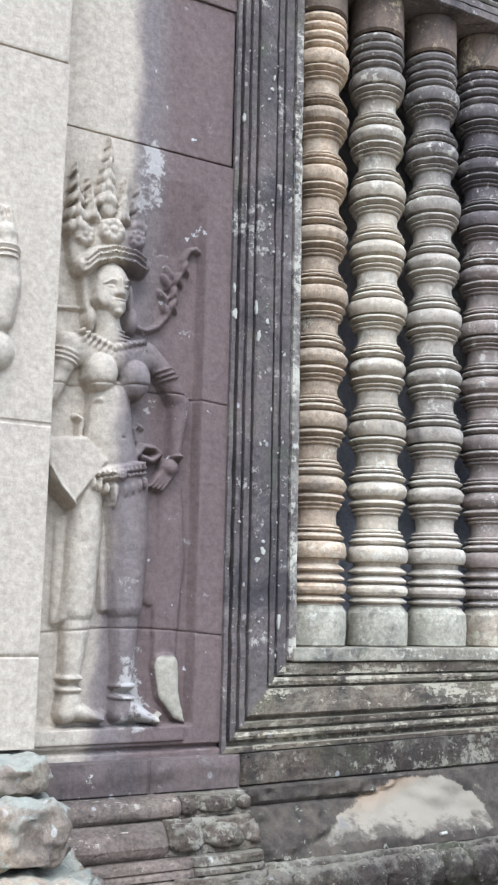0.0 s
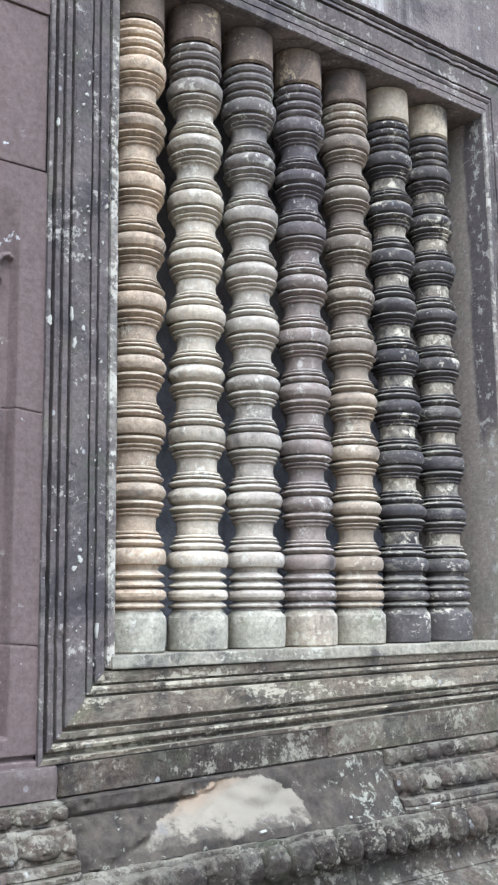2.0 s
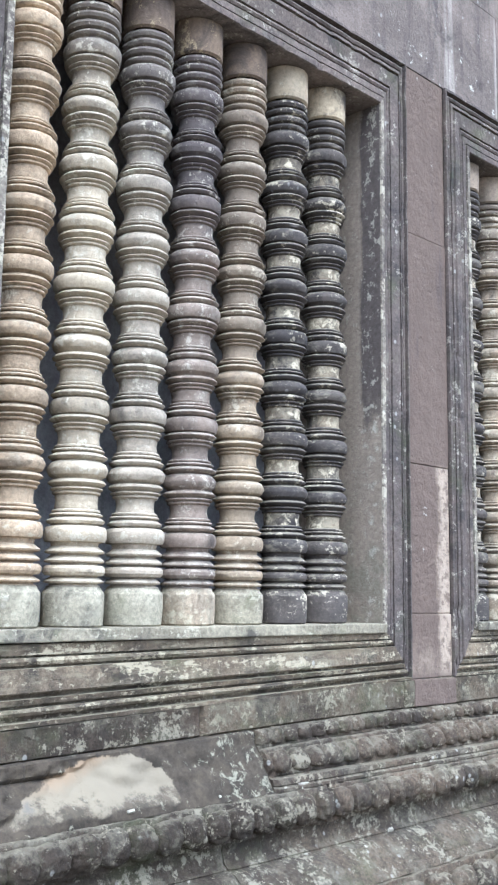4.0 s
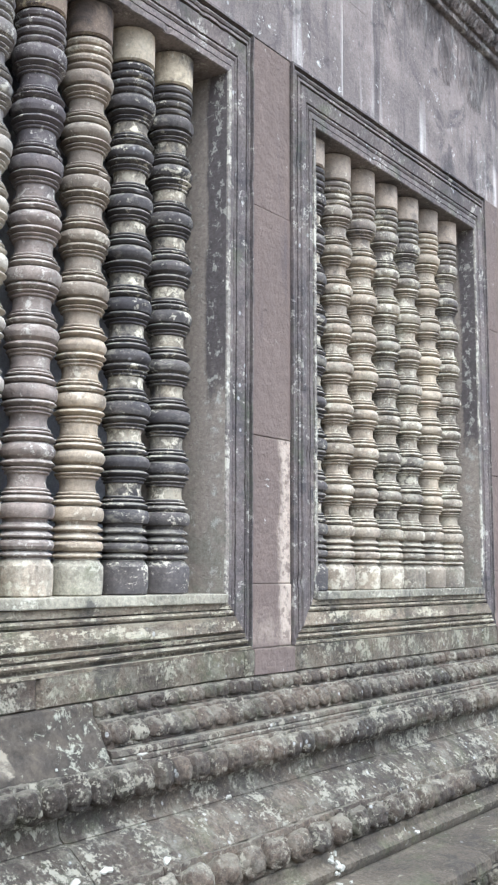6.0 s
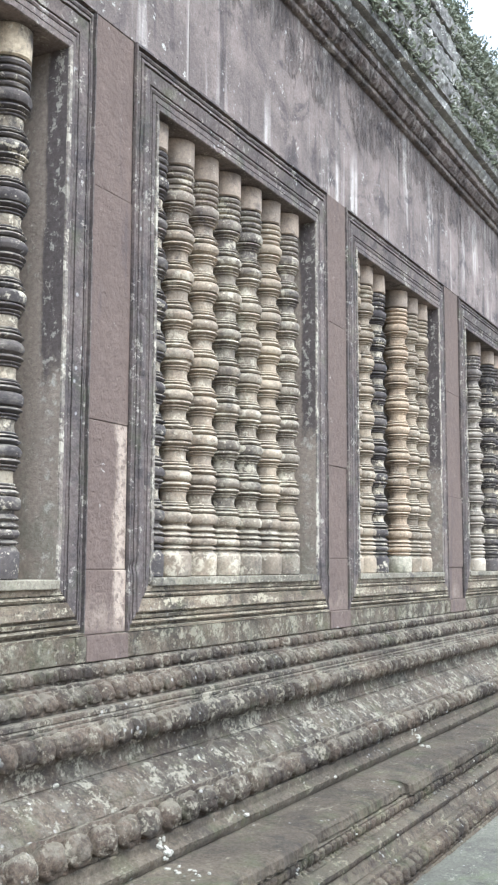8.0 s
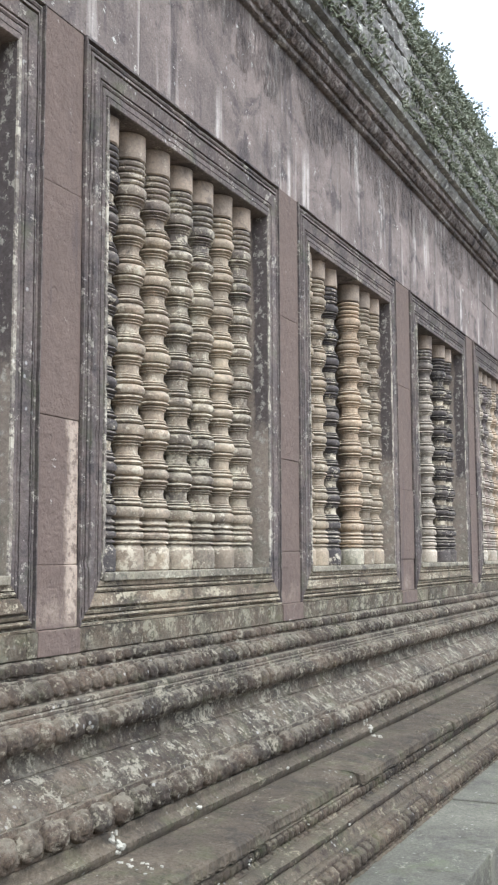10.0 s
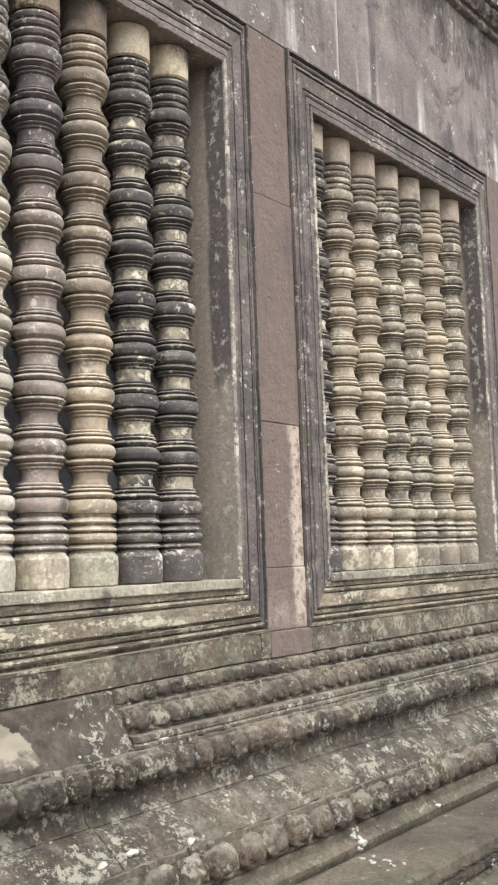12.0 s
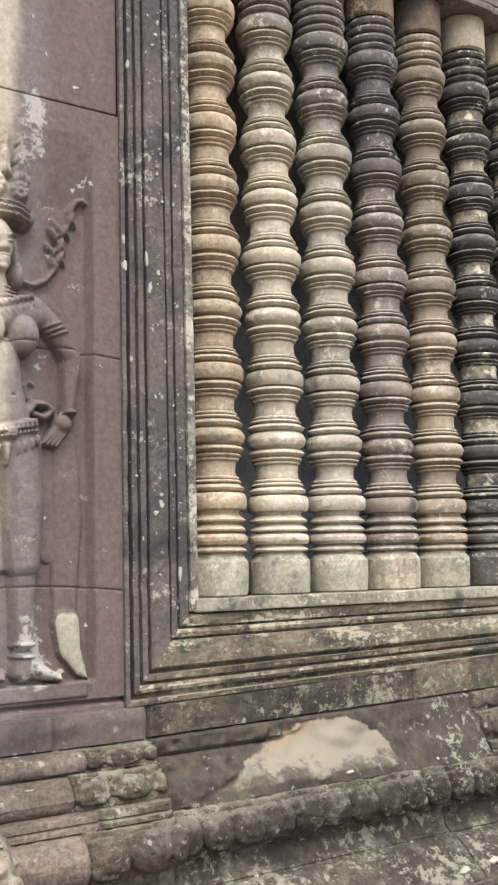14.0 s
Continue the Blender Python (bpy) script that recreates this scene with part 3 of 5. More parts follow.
def lathe(pts, x, y, z, seg=40, seed=0, worn=0.0015):
    verts, faces = [], []
    for r, h in pts:
        for s in range(seg):
            a = 2 * math.pi * s / seg
            c, d = math.cos(a), math.sin(a)
            k = 1 + 0.02 * noise.noise((c * 1.5 + seed, d * 1.5, h * 12)) + worn / max(r, 0.01) * noise.noise((c * 4, d * 4 + seed, h * 45))
            if r > 0.88 * RADIUS:
                k -= 0.22 * max(0.0, noise.noise((c * 2.6 + seed, d * 2.6, h * 31)) - 0.34)
            verts.append((x + c * r * k, y + d * r * k, z + h))
    for i in range(len(pts) - 1):
        for s in range(seg):
            t = (s + 1) % seg
            faces.append((i * seg + s, i * seg + t, (i + 1) * seg + t, (i + 1) * seg + s))
    return verts, faces


def baluster(x, y, shaft_material, foot_material, cap_material, label, seed, width=1.0):
    b = tagged(new("baluster"), label, "baluster", "balusters in the windows")
    b.matrix_world = pose(x, y, OPEN_BOTTOM)
    pts, end = baluster_profile(seed)
    total = OPEN_TOP - OPEN_BOTTOM
    shaft = [(r * width, h) for r, h in pts]
    v, f = lathe(shaft, 0, 0, 0, seed=seed)
    body = mesh_ob("shaft", v, f, shaft_material, b, smooth=True)
    if shaft_material == M_BLACK:
        # the narrow necks have stayed dry and pale
        body.data.materials.append(M_NECK)
        thin = [max(shaft[i][0], shaft[i + 1][0]) < 0.71 * RADIUS for i in range(len(shaft) - 1)]
        body.data.polygons.foreach_set("material_index", [int(thin[i // 40]) for i in range(len(f))])
    foot = [(0.0, 0.0), (0.90 * RADIUS, 0.0), (0.98 * RADIUS, 0.006), (1.01 * RADIUS, 0.05), (1.0 * RADIUS, 0.086), (0.97 * RADIUS, 0.090), (0.90 * RADIUS, 0.097), (0.85 * RADIUS, 0.105)]
    v, f = lathe([(r * width, h) for r, h in foot], 0, 0, 0, seg=48, seed=seed + 3, worn=0.002)
    mesh_ob("foot", v, f, foot_material, b, "rounded plain foot block", smooth=True)
    cap = [(0.85 * RADIUS, end), (0.95 * RADIUS, end + 0.006), (0.96 * RADIUS, total - 0.004), (0.0, total - 0.003)]
    v, f = lathe([(r * width, h) for r, h in cap], 0, 0, 0, seed=seed + 5)
    mesh_ob("cap", v, f, cap_material, b, smooth=True)
    return b


LOOKS = {"tan": (M_TAN, "tan weathered sandstone baluster with turned rings"),
         "cream": (M_CREAM, "cream lichen-pale sandstone baluster with turned rings"),
         "grey": (M_GREY, "grey-beige sandstone baluster with turned rings"),
         "plum": (M_PLUM, "purple-brown sandstone baluster with turned rings"),
         "dun": (M_DUN, "dun brown-grey sandstone baluster with turned rings"),
         "honey": (M_HONEY, "honey-brown sandstone baluster, greyed towards its top to stand in for glare"),
         "rose": (M_ROSE, "pinkish-brown sandstone baluster with pale lichen on its rings"),
         "mottled": (M_MOTTLED, "dark mottled sandstone baluster blotched with pale lichen"),
         "black": (M_BLACK, "black-crusted sandstone baluster with white lichen patches")}
SETS = [["tan", "cream", "grey", "plum", "honey", "black", "black"],
        ["black", "rose", "rose", "mottled", "mottled", "dun", "mottled"],
        ["dun", "dun", "black", None, "tan", "dun", "dun"],
        [None, None, "grey", None, "black", "black", None],
        ["tan", "grey", "plum", "grey", "tan", "grey", "plum"],
        ["grey", "plum", "tan", "grey", "grey", "plum", "grey"]]
SPANS = [(2.112, 0.197), (4.142, 0.207), (6.225, 0.207), (8.40, 0.206), (10.42, 0.2), (12.57, 0.2)]
for i, (data, looks) in enumerate(zip(WINDOWS, SETS)):
    first, step = SPANS[i]
    for j, look_name in enumerate(looks):
        if look_name is None:
            continue
        mat, label = LOOKS[look_name]
        foot = M_FOOT if look_name in ("tan", "cream") or (look_name == "grey" and i == 0) else {"plum": M_MOTTLED, "honey": M_SILL_LIP, "black": M_BLACK}.get(look_name, mat)
        cap = (M_RUST if j < 5 else M_CAP) if i == 0 else M_TOP
        baluster(first + step * j, 0.10, mat, foot, cap, label, 10 * i + j)

# ---- plinth: moulded courses cut into blocks ----
# each course: profile (y, z) from top to bottom, carving spacing and depth, weight along the profile
COURSES = [
    ("fascia", [(0.0, -0.021), (-0.015, -0.024), (-0.016, -0.06), (-0.016, -0.106), (-0.008, -0.112)], 0, 0),
    ("bead_course", [(-0.008, -0.113), (-0.022, -0.116), (-0.031, -0.126), (-0.035, -0.140), (-0.035, -0.154), (-0.029, -0.165)], 0.062, 0.016),
    ("leaf_course", [(-0.027, -0.166), (-0.044, -0.169), (-0.056, -0.178), (-0.074, -0.198), (-0.082, -0.216), (-0.080, -0.233), (-0.072, -0.245)], 0.076, 0.020),
    ("fillet_course", [(-0.070, -0.247), (-0.092, -0.250), (-0.096, -0.255), (-0.098, -0.266), (-0.094, -0.269), (-0.102, -0.274), (-0.104, -0.282), (-0.098, -0.284)], 0, 0),
    ("egg_course", [(-0.096, -0.285), (-0.120, -0.288), (-0.144, -0.302), (-0.156, -0.325), (-0.155, -0.350), (-0.145, -0.370), (-0.130, -0.380)], 0.083, 0.024),
    ("apron_course", [(-0.106, -0.382), (-0.102, -0.405), (-0.112, -0.438), (-0.124, -0.446), (-0.122, -0.450), (-0.148, -0.455), (-0.156, -0.458), (-0.185, -0.482), (-0.222, -0.510), (-0.224, -0.516), (-0.232, -0.519), (-0.243, -0.530), (-0.246, -0.536)], 0, 0),
    ("large_egg_course", [(-0.244, -0.537), (-0.266, -0.540), (-0.300, -0.553), (-0.318, -0.580), (-0.317, -0.608), (-0.306, -0.630), (-0.290, -0.640)], 0.122, 0.036),
    ("ledge_course", [(-0.290, -0.642), (-0.297, -0.650), (-0.299, -0.668), (-0.325, -0.682), (-0.332, -0.688), (-0.330, -0.702), (-0.320, -0.722)], 0, 0),
    ("slab_course", [(-0.318, -0.724), (-0.45, -0.726), (-0.575, -0.732), (-0.592, -0.742), (-0.597, -0.775), (-0.588, -0.785)], 0, 0),
    ("small_bead_course", [(-0.560, -0.786), (-0.572, -0.792), (-0.578, -0.806), (-0.576, -0.822), (-0.566, -0.836), (-0.570, -0.840), (-0.590, -0.846)], 0.05, 0.014),
    ("lower_fillet_course", [(-0.590, -0.848), (-0.628, -0.854), (-0.640, -0.862), (-0.640, -0.876), (-0.632, -0.890), (-0.650, -0.912), (-0.664, -0.925)], 0, 0),
    ("lower_egg_course", [(-0.668, -0.926), (-0.700, -0.935), (-0.730, -0.960), (-0.732, -0.985), (-0.720, -1.003), (-0.730, -1.012), (-0.735, -1.03)], 0.075, 0.024),
]


def resample(pts, step):
    out = []
    for (y0, z0), (y1, z1) in zip(pts, pts[1:]):
        n = max(1, int(math.ceil(math.hypot(y1 - y0, z1 - z0) / step)))
        out += [(y0 + (y1 - y0) * i / n, z0 + (z1 - z0) * i / n) for i in range(n)]
    return out + [pts[-1]]


def course_block(pts, x0, x1, spacing, depth, push, parent, name, material, rough=0.006, fine=0.010):
    prof = resample(pts, 0.0065 if (spacing or name == "worn_block") and x0 < 8 else 0.012)
    step = (min(fine, spacing / 12) if x0 < 7 else spacing / 9) if spacing and x0 < 12 else (0.007 if x0 < 7 else 0.02)
    n = max(3, int((x1 - x0) / step))
    m = len(prof)
    normals = []
    for j in range(m):
        (ya, za), (yb, zb) = prof[max(0, j - 2)], prof[min(m - 1, j + 2)]
        ln = math.hypot(yb - ya, zb - za) or 1.0
        normals.append(((zb - za) / ln, -(yb - ya) / ln))
    verts, faces = [], []
    back_y = 0.02
    for i in range(n + 1):
        x = x0 + (x1 - x0) * i / n
        ends = min(x - x0, x1 - x) / 0.012
        pinch = 0.011 * max(0.0, 1 - ends)
        for j, (y, z) in enumerate(prof):
            t = j / (m - 1)
            bulge = math.sin(math.pi * t) ** 0.7 if 0 < j < m - 1 else 0.0
            d = 0.0
            if spacing:
                cell = math.floor(x / spacing)
                u = (x / spacing - cell) * 2 - 1
                w = (t - 0.16) / 0.78
                v = (2 * w - 1) * 1.04
                size = 0.94 + 0.07 * noise.noise((cell * 3.7, pts[0][1] * 9, 6.0))
                dome = math.sqrt(max(0.0, 1 - (abs(u) / size) ** 3.0 - abs(v) ** 4.5))
                kept = min(1.0, max(0.25, 0.85 + 1.1 * noise.noise((x * 1.7, pts[0][1] * 5, 9.0))))
                rr = (abs(u) ** 2.2 + abs(v) ** 2.2) ** 0.45
                leaf = -0.26 * math.exp(-((rr - 0.60) / 0.09) ** 2) - 0.14 * math.exp(-(u / 0.12) ** 2) * max(0.0, 1 - rr / 0.5)
                if 0 < w < 1:
                    d = depth * kept * (1.2 * dome ** 0.8 + leaf * dome - 0.85) * min(1.0, 9 * w, 9 - 9 * w)
                else:
                    d = 0.15 * depth * min(1.0, 9 * t, 12 - 12 * t)
                d -= 0.40 * depth * (math.exp(-((t - 0.16) / 0.035) ** 2) + math.exp(-((t - 0.94) / 0.03) ** 2))
                d += 0.15 * depth * noise.noise((x * 46, z * 52, 2.0)) + 0.12 * depth * noise.noise((x * 90, z * 95, 7.0)) + 0.18 * depth * noise.noise((x * 15, z * 18, 4.0))
            if name == "worn_block" and 0 < j < m - 1:
                edge = 0.42 * (x - 2.07) - (z + 0.225) + 0.02 * noise.noise((x * 12, z * 12, 5.0))
                left = min(1.0, max(0.0, -edge / 0.012))
                lump = math.sqrt(abs(math.sin(math.pi * x / 0.062)))
                d += left * (0.006 - 0.016 * math.exp(-((z + 0.160) / 0.005) ** 2) + 0.008 * (lump - 0.6) + 0.010 * noise.noise((x * 40, z * 44, 2.0)))
            if name == "slab_block" and t > 0.55:
                d -= 0.020 * max(0.0, noise.noise((x * 7, 3.0, pts[0][1])) - 0.05) + 0.016 * max(0.0, noise.noise((x * 24, z * 14, 8.0))) + 0.005 * noise.noise((x * 60, z * 30, 8.0)) + (0.007 * abs(math.sin(x * 105 + 2 * noise.noise((x * 9, 1.0, 1.0)))) if t > 0.7 and j < m - 1 else 0.0)
            if name == "slab_block" and t < 0.5:
                d += 0.005 * noise.noise((x * 9, y * 12, 2.0)) + 0.003 * noise.noise((x * 5, y * 40, 2.0))
            if pts[0][1] == -0.642 and t > 0.3:
                d += 0.008 * noise.noise((x * 70, z * 9, 2.0)) * min(1.0, (1 - t) * 4)
            if pts[0][1] == -0.382 and t > 0.45:
                d += 0.006 * max(0.0, math.sin(2 * math.pi * (x / 0.105 + 0.8 * t))) * noise.noise((x * 14, z * 14, 1.0)) + 0.004 * noise.noise((x * 55, z * 55, 3.0))
            worn = rough * noise.noise((x * 5, y * 9, z * 9)) + 0.6 * rough * noise.noise((x * 19, y * 25, z * 25))
            inset = pinch if 0 < j < m - 1 else 0.0
            ny, nz = normals[j]
            e = d + worn * bulge if spacing else worn * bulge
            if not spacing and d:
                e += d
            sunk = -0.045 * min(1.0, max(0.0, (3.4 - x) / 1.55)) * min(1.0, max(0.0, (0.25 + z) / 0.23)) if z < 0 else 0.0
            verts.append((x, y - push + ny * e + inset, z + sunk + (nz if spacing else 0.5 * nz) * e))
    for i in range(n):
        for j in range(m - 1):
            a = i * m + j
            faces.append((a, a + 1, a + m + 1, a + m))
    # close the block to a solid behind
    base = len(verts)
    for x in (x0, x1):
        verts += [(x, back_y + 0.4, prof[0][1]), (x, back_y + 0.4, prof[-1][1])]
    first, last = list(range(m)), list(range(n * m, n * m + m))
    faces.append(tuple([base] + [base + 1] + first[::-1]))
    faces.append(tuple(last + [base + 3, base + 2]))
    faces.append(tuple([base, base + 2] + [k * m for k in range(n, -1, -1)]))
    return mesh_ob(name, verts, faces, material, parent, smooth=True, crease=62 if spacing else 32)


plinth = root("plinth", "moulded sandstone temple plinth with carved bead and lotus courses", "plinth", "structure")
rnd = random.Random(4)
CORNER = 1.84
for c, (name, pts, spacing, depth) in enumerate(COURSES):
    x = CORNER if c not in (1, 2, 3) else 2.87
    mat = {"slab_course": M_SLAB, "apron_course": M_APRON, "fascia": M_FASCIA, "ledge_course": M_SLAB, "small_bead_course": M_LOW, "lower_fillet_course": M_LOW, "lower_egg_course": M_LOW}.get(name, M_BASE)
    tone = mat
    while x < FAR:
        mat = M_BASE if name == "fascia" and x < 2.6 else tone
        step = rnd.uniform(0.7, 1.25) if name != "slab_course" else rnd.uniform(0.6, 1.0)
        if x > 9:
            step *= 2
        x1 = min(FAR, x + step)
        course_block(pts, x, x1, spacing, depth, rnd.uniform(-0.03, 0.02) if name == "slab_course" else rnd.uniform(-0.004, 0.004), plinth, "slab_block" if name == "slab_course" else "stone_block", mat)
        x = x1
    # the bay under the carved panel stands a little further out
    x = 1.36
    mat = tone
    for x1 in (1.62 + 0.05 * (c % 2), CORNER):
        course_block(pts, x, x1, 0.095 if spacing and x > 1.5 else 0, depth, 0.012 if c == 0 else 0.045, plinth, "stone_block", M_WALL if c == 0 else (M_BAY if x < 1.5 else mat), rough=0.009)
        x = x1

M_PAVE = stone("paving_sandstone", (0.128, 0.124, 0.100), (0.086, 0.083, 0.067), black=0.15, lichen=0.5, green=0.4, relief=0.9, white=(0.22, 0.215, 0.175), gritty=0.3)
# pavement step and ground
pavement = root("pavement", "grey worn sandstone paving step", "pavement", "structure")
x = -6.0
while x < FAR:
    step = rnd.uniform(0.8, 1.5)
    part("paving_slab", block_bm((x, -1.13, GROUND), (x + step - 0.006, -0.62, -1.03 + rnd.uniform(-0.004, 0.004)), 0.012), M_PAVE, pavement)
    x += step
M_GROUND = stone("ground_earth", (0.20, 0.165, 0.12), (0.14, 0.115, 0.085), black=0.0, lichen=0.0, green=0.4, streaks=0.0, spots=0.0)
bm = bmesh.new()
bmesh.ops.create_grid(bm, x_segments=2, y_segments=2, size=400)
for v in bm.verts:
    v.co.z = GROUND
tagged(part("ground", bm, M_GROUND, None), "trodden earth and thin grass ground", "ground", kind="structure")

# the broken block of the plinth, its carving lost
course_block([(-0.008, -0.113), (-0.020, -0.120), (-0.026, -0.150), (-0.040, -0.180), (-0.058, -0.215), (-0.078, -0.238), (-0.092, -0.262), (-0.100, -0.284)],
             CORNER, 2.87, 0, 0, 0.0, plinth, "worn_block", M_WORN, rough=0.022)

# ---- carved panels: relief fields of rounded forms ----


class Relief:
    """A height field over (x, z) into which rounded forms are set."""

    def __init__(self, x0, x1, z0, z1, step=0.0028):
        self.xs = np.arange(x0, x1 + step / 2, step)
        self.zs = np.arange(z0, z1 + step / 2, step)
        self.X, self.Z = np.meshgrid(self.xs, self.zs)
        self.H = np.zeros_like(self.X)

    def put(self, h):
        self.H = np.maximum(self.H, h)

    def oval(self, cx, cz, rx, rz, h, turn=0.0, base=0.0, power=0.5):
        c, d = math.cos(radians(turn)), math.sin(radians(turn))
        u = ((self.X - cx) * c + (self.Z - cz) * d) / rx
        v = (-(self.X - cx) * d + (self.Z - cz) * c) / rz
        q = 1 - u * u - v * v
        self.put(np.where(q > 0, base + h * np.maximum(q, 0) ** power, 0))

    def limb(self, a, b, ra, rb, h, base=0.0, power=0.5):
        (ax, az), (bx, bz) = a, b
        dx, dz = bx - ax, bz - az
        t = np.clip(((self.X - ax) * dx + (self.Z - az) * dz) / (dx * dx + dz * dz), 0, 1)
        r = ra + (rb - ra) * t
        q = 1 - ((self.X - ax - t * dx) ** 2 + (self.Z - az - t * dz) ** 2) / r ** 2
        self.put(np.where(q > 0, base + h * np.maximum(q, 0) ** power, 0))

    def path(self, pts, r, h, base=0.0):
        for a, b in zip(pts, pts[1:]):
            self.limb(a, b, r, r, h, base)

    def carve(self, cx, cz, rx, rz, d, turn=0.0):
        c, e = math.cos(radians(turn)), math.sin(radians(turn))
        u = ((self.X - cx) * c + (self.Z - cz) * e) / rx
        v = (-(self.X - cx) * e + (self.Z - cz) * c) / rz
        self.H -= d * np.maximum(0, 1 - u * u - v * v)

    def slab(self, corners, h, round_edge=0.010):
        """A flat raised piece with convex outline, corners going round against the clock."""
        inside = np.full(self.X.shape, 9.0)
        for (ax, az), (bx, bz) in zip(corners, corners[1:] + corners[:1]):
            ln = math.hypot(bx - ax, bz - az)
            inside = np.minimum(inside, ((bx - ax) * (self.Z - az) - (bz - az) * (self.X - ax)) / ln)
        self.put(np.where(inside > 0, h * np.clip(inside / round_edge, 0, 1) ** 0.4, 0))

    def rosette(self, cx, cz, r, base):
        self.oval(cx, cz, r, r, 0.008, base=base, power=0.3)
        for k in range(8):
            a = k * math.pi / 4
            self.oval(cx + 0.62 * r * math.cos(a), cz + 0.62 * r * math.sin(a), 0.24 * r, 0.24 * r, 0.006, base=base + 0.006)
        self.oval(cx, cz, 0.3 * r, 0.3 * r, 0.008, base=base + 0.006)

    def spire(self, x, z0, z1, w, base, lean=0.0):
        n = max(5, int((z1 - z0) / 0.022))
        for k in range(n):
            t = k / (n - 1)
            r = w * (1 - 0.8 * t)
            cx, cz = x + lean * t, z0 + (z1 - z0) * t
            for side in (-1, 1):
                self.oval(cx + side * 0.52 * r, cz, 0.34 * r + 0.002, 0.017, 0.012, turn=side * 24, base=base - 0.004 * (k % 2))
            self.oval(cx, cz + 0.006, 0.30 * r + 0.0015, 0.019, 0.016, base=base)

    def soften(self, times=1):
        for _ in range(times):
            p = np.pad(self.H, 1, mode="edge")
            self.H = (p[1:-1, 1:-1] * 4 + p[:-2, 1:-1] + p[2:, 1:-1] + p[1:-1, :-2] + p[1:-1, 2:]) / 8

    def mesh(self, name, front, back, material, parent=None):
        nz, nx = self.H.shape
        verts = np.stack([self.X, front - self.H, self.Z], -1).reshape(-1, 3)
        i = np.arange(nz * nx).reshape(nz, nx)
        quads = np.stack([i[:-1, :-1], i[:-1, 1:], i[1:, 1:], i[1:, :-1]], -1).reshape(-1, 4).tolist()
        verts = verts.tolist()
        rim = i[0, :].tolist() + i[1:, -1].tolist() + i[-1, -2::-1].tolist() + i[-2:0:-1, 0].tolist()
        start = len(verts)
        verts += [[verts[k][0], back, verts[k][2]] for k in rim]
        m = len(rim)
        quads += [[rim[k], start + k, start + (k + 1) % m, rim[(k + 1) % m]] for k in range(m)]
        return mesh_ob(name, verts, quads, material, parent, smooth=True)


def mixed(a, b, t):
    return a[0] + (b[0] - a[0]) * t, a[1] + (b[1] - a[1]) * t


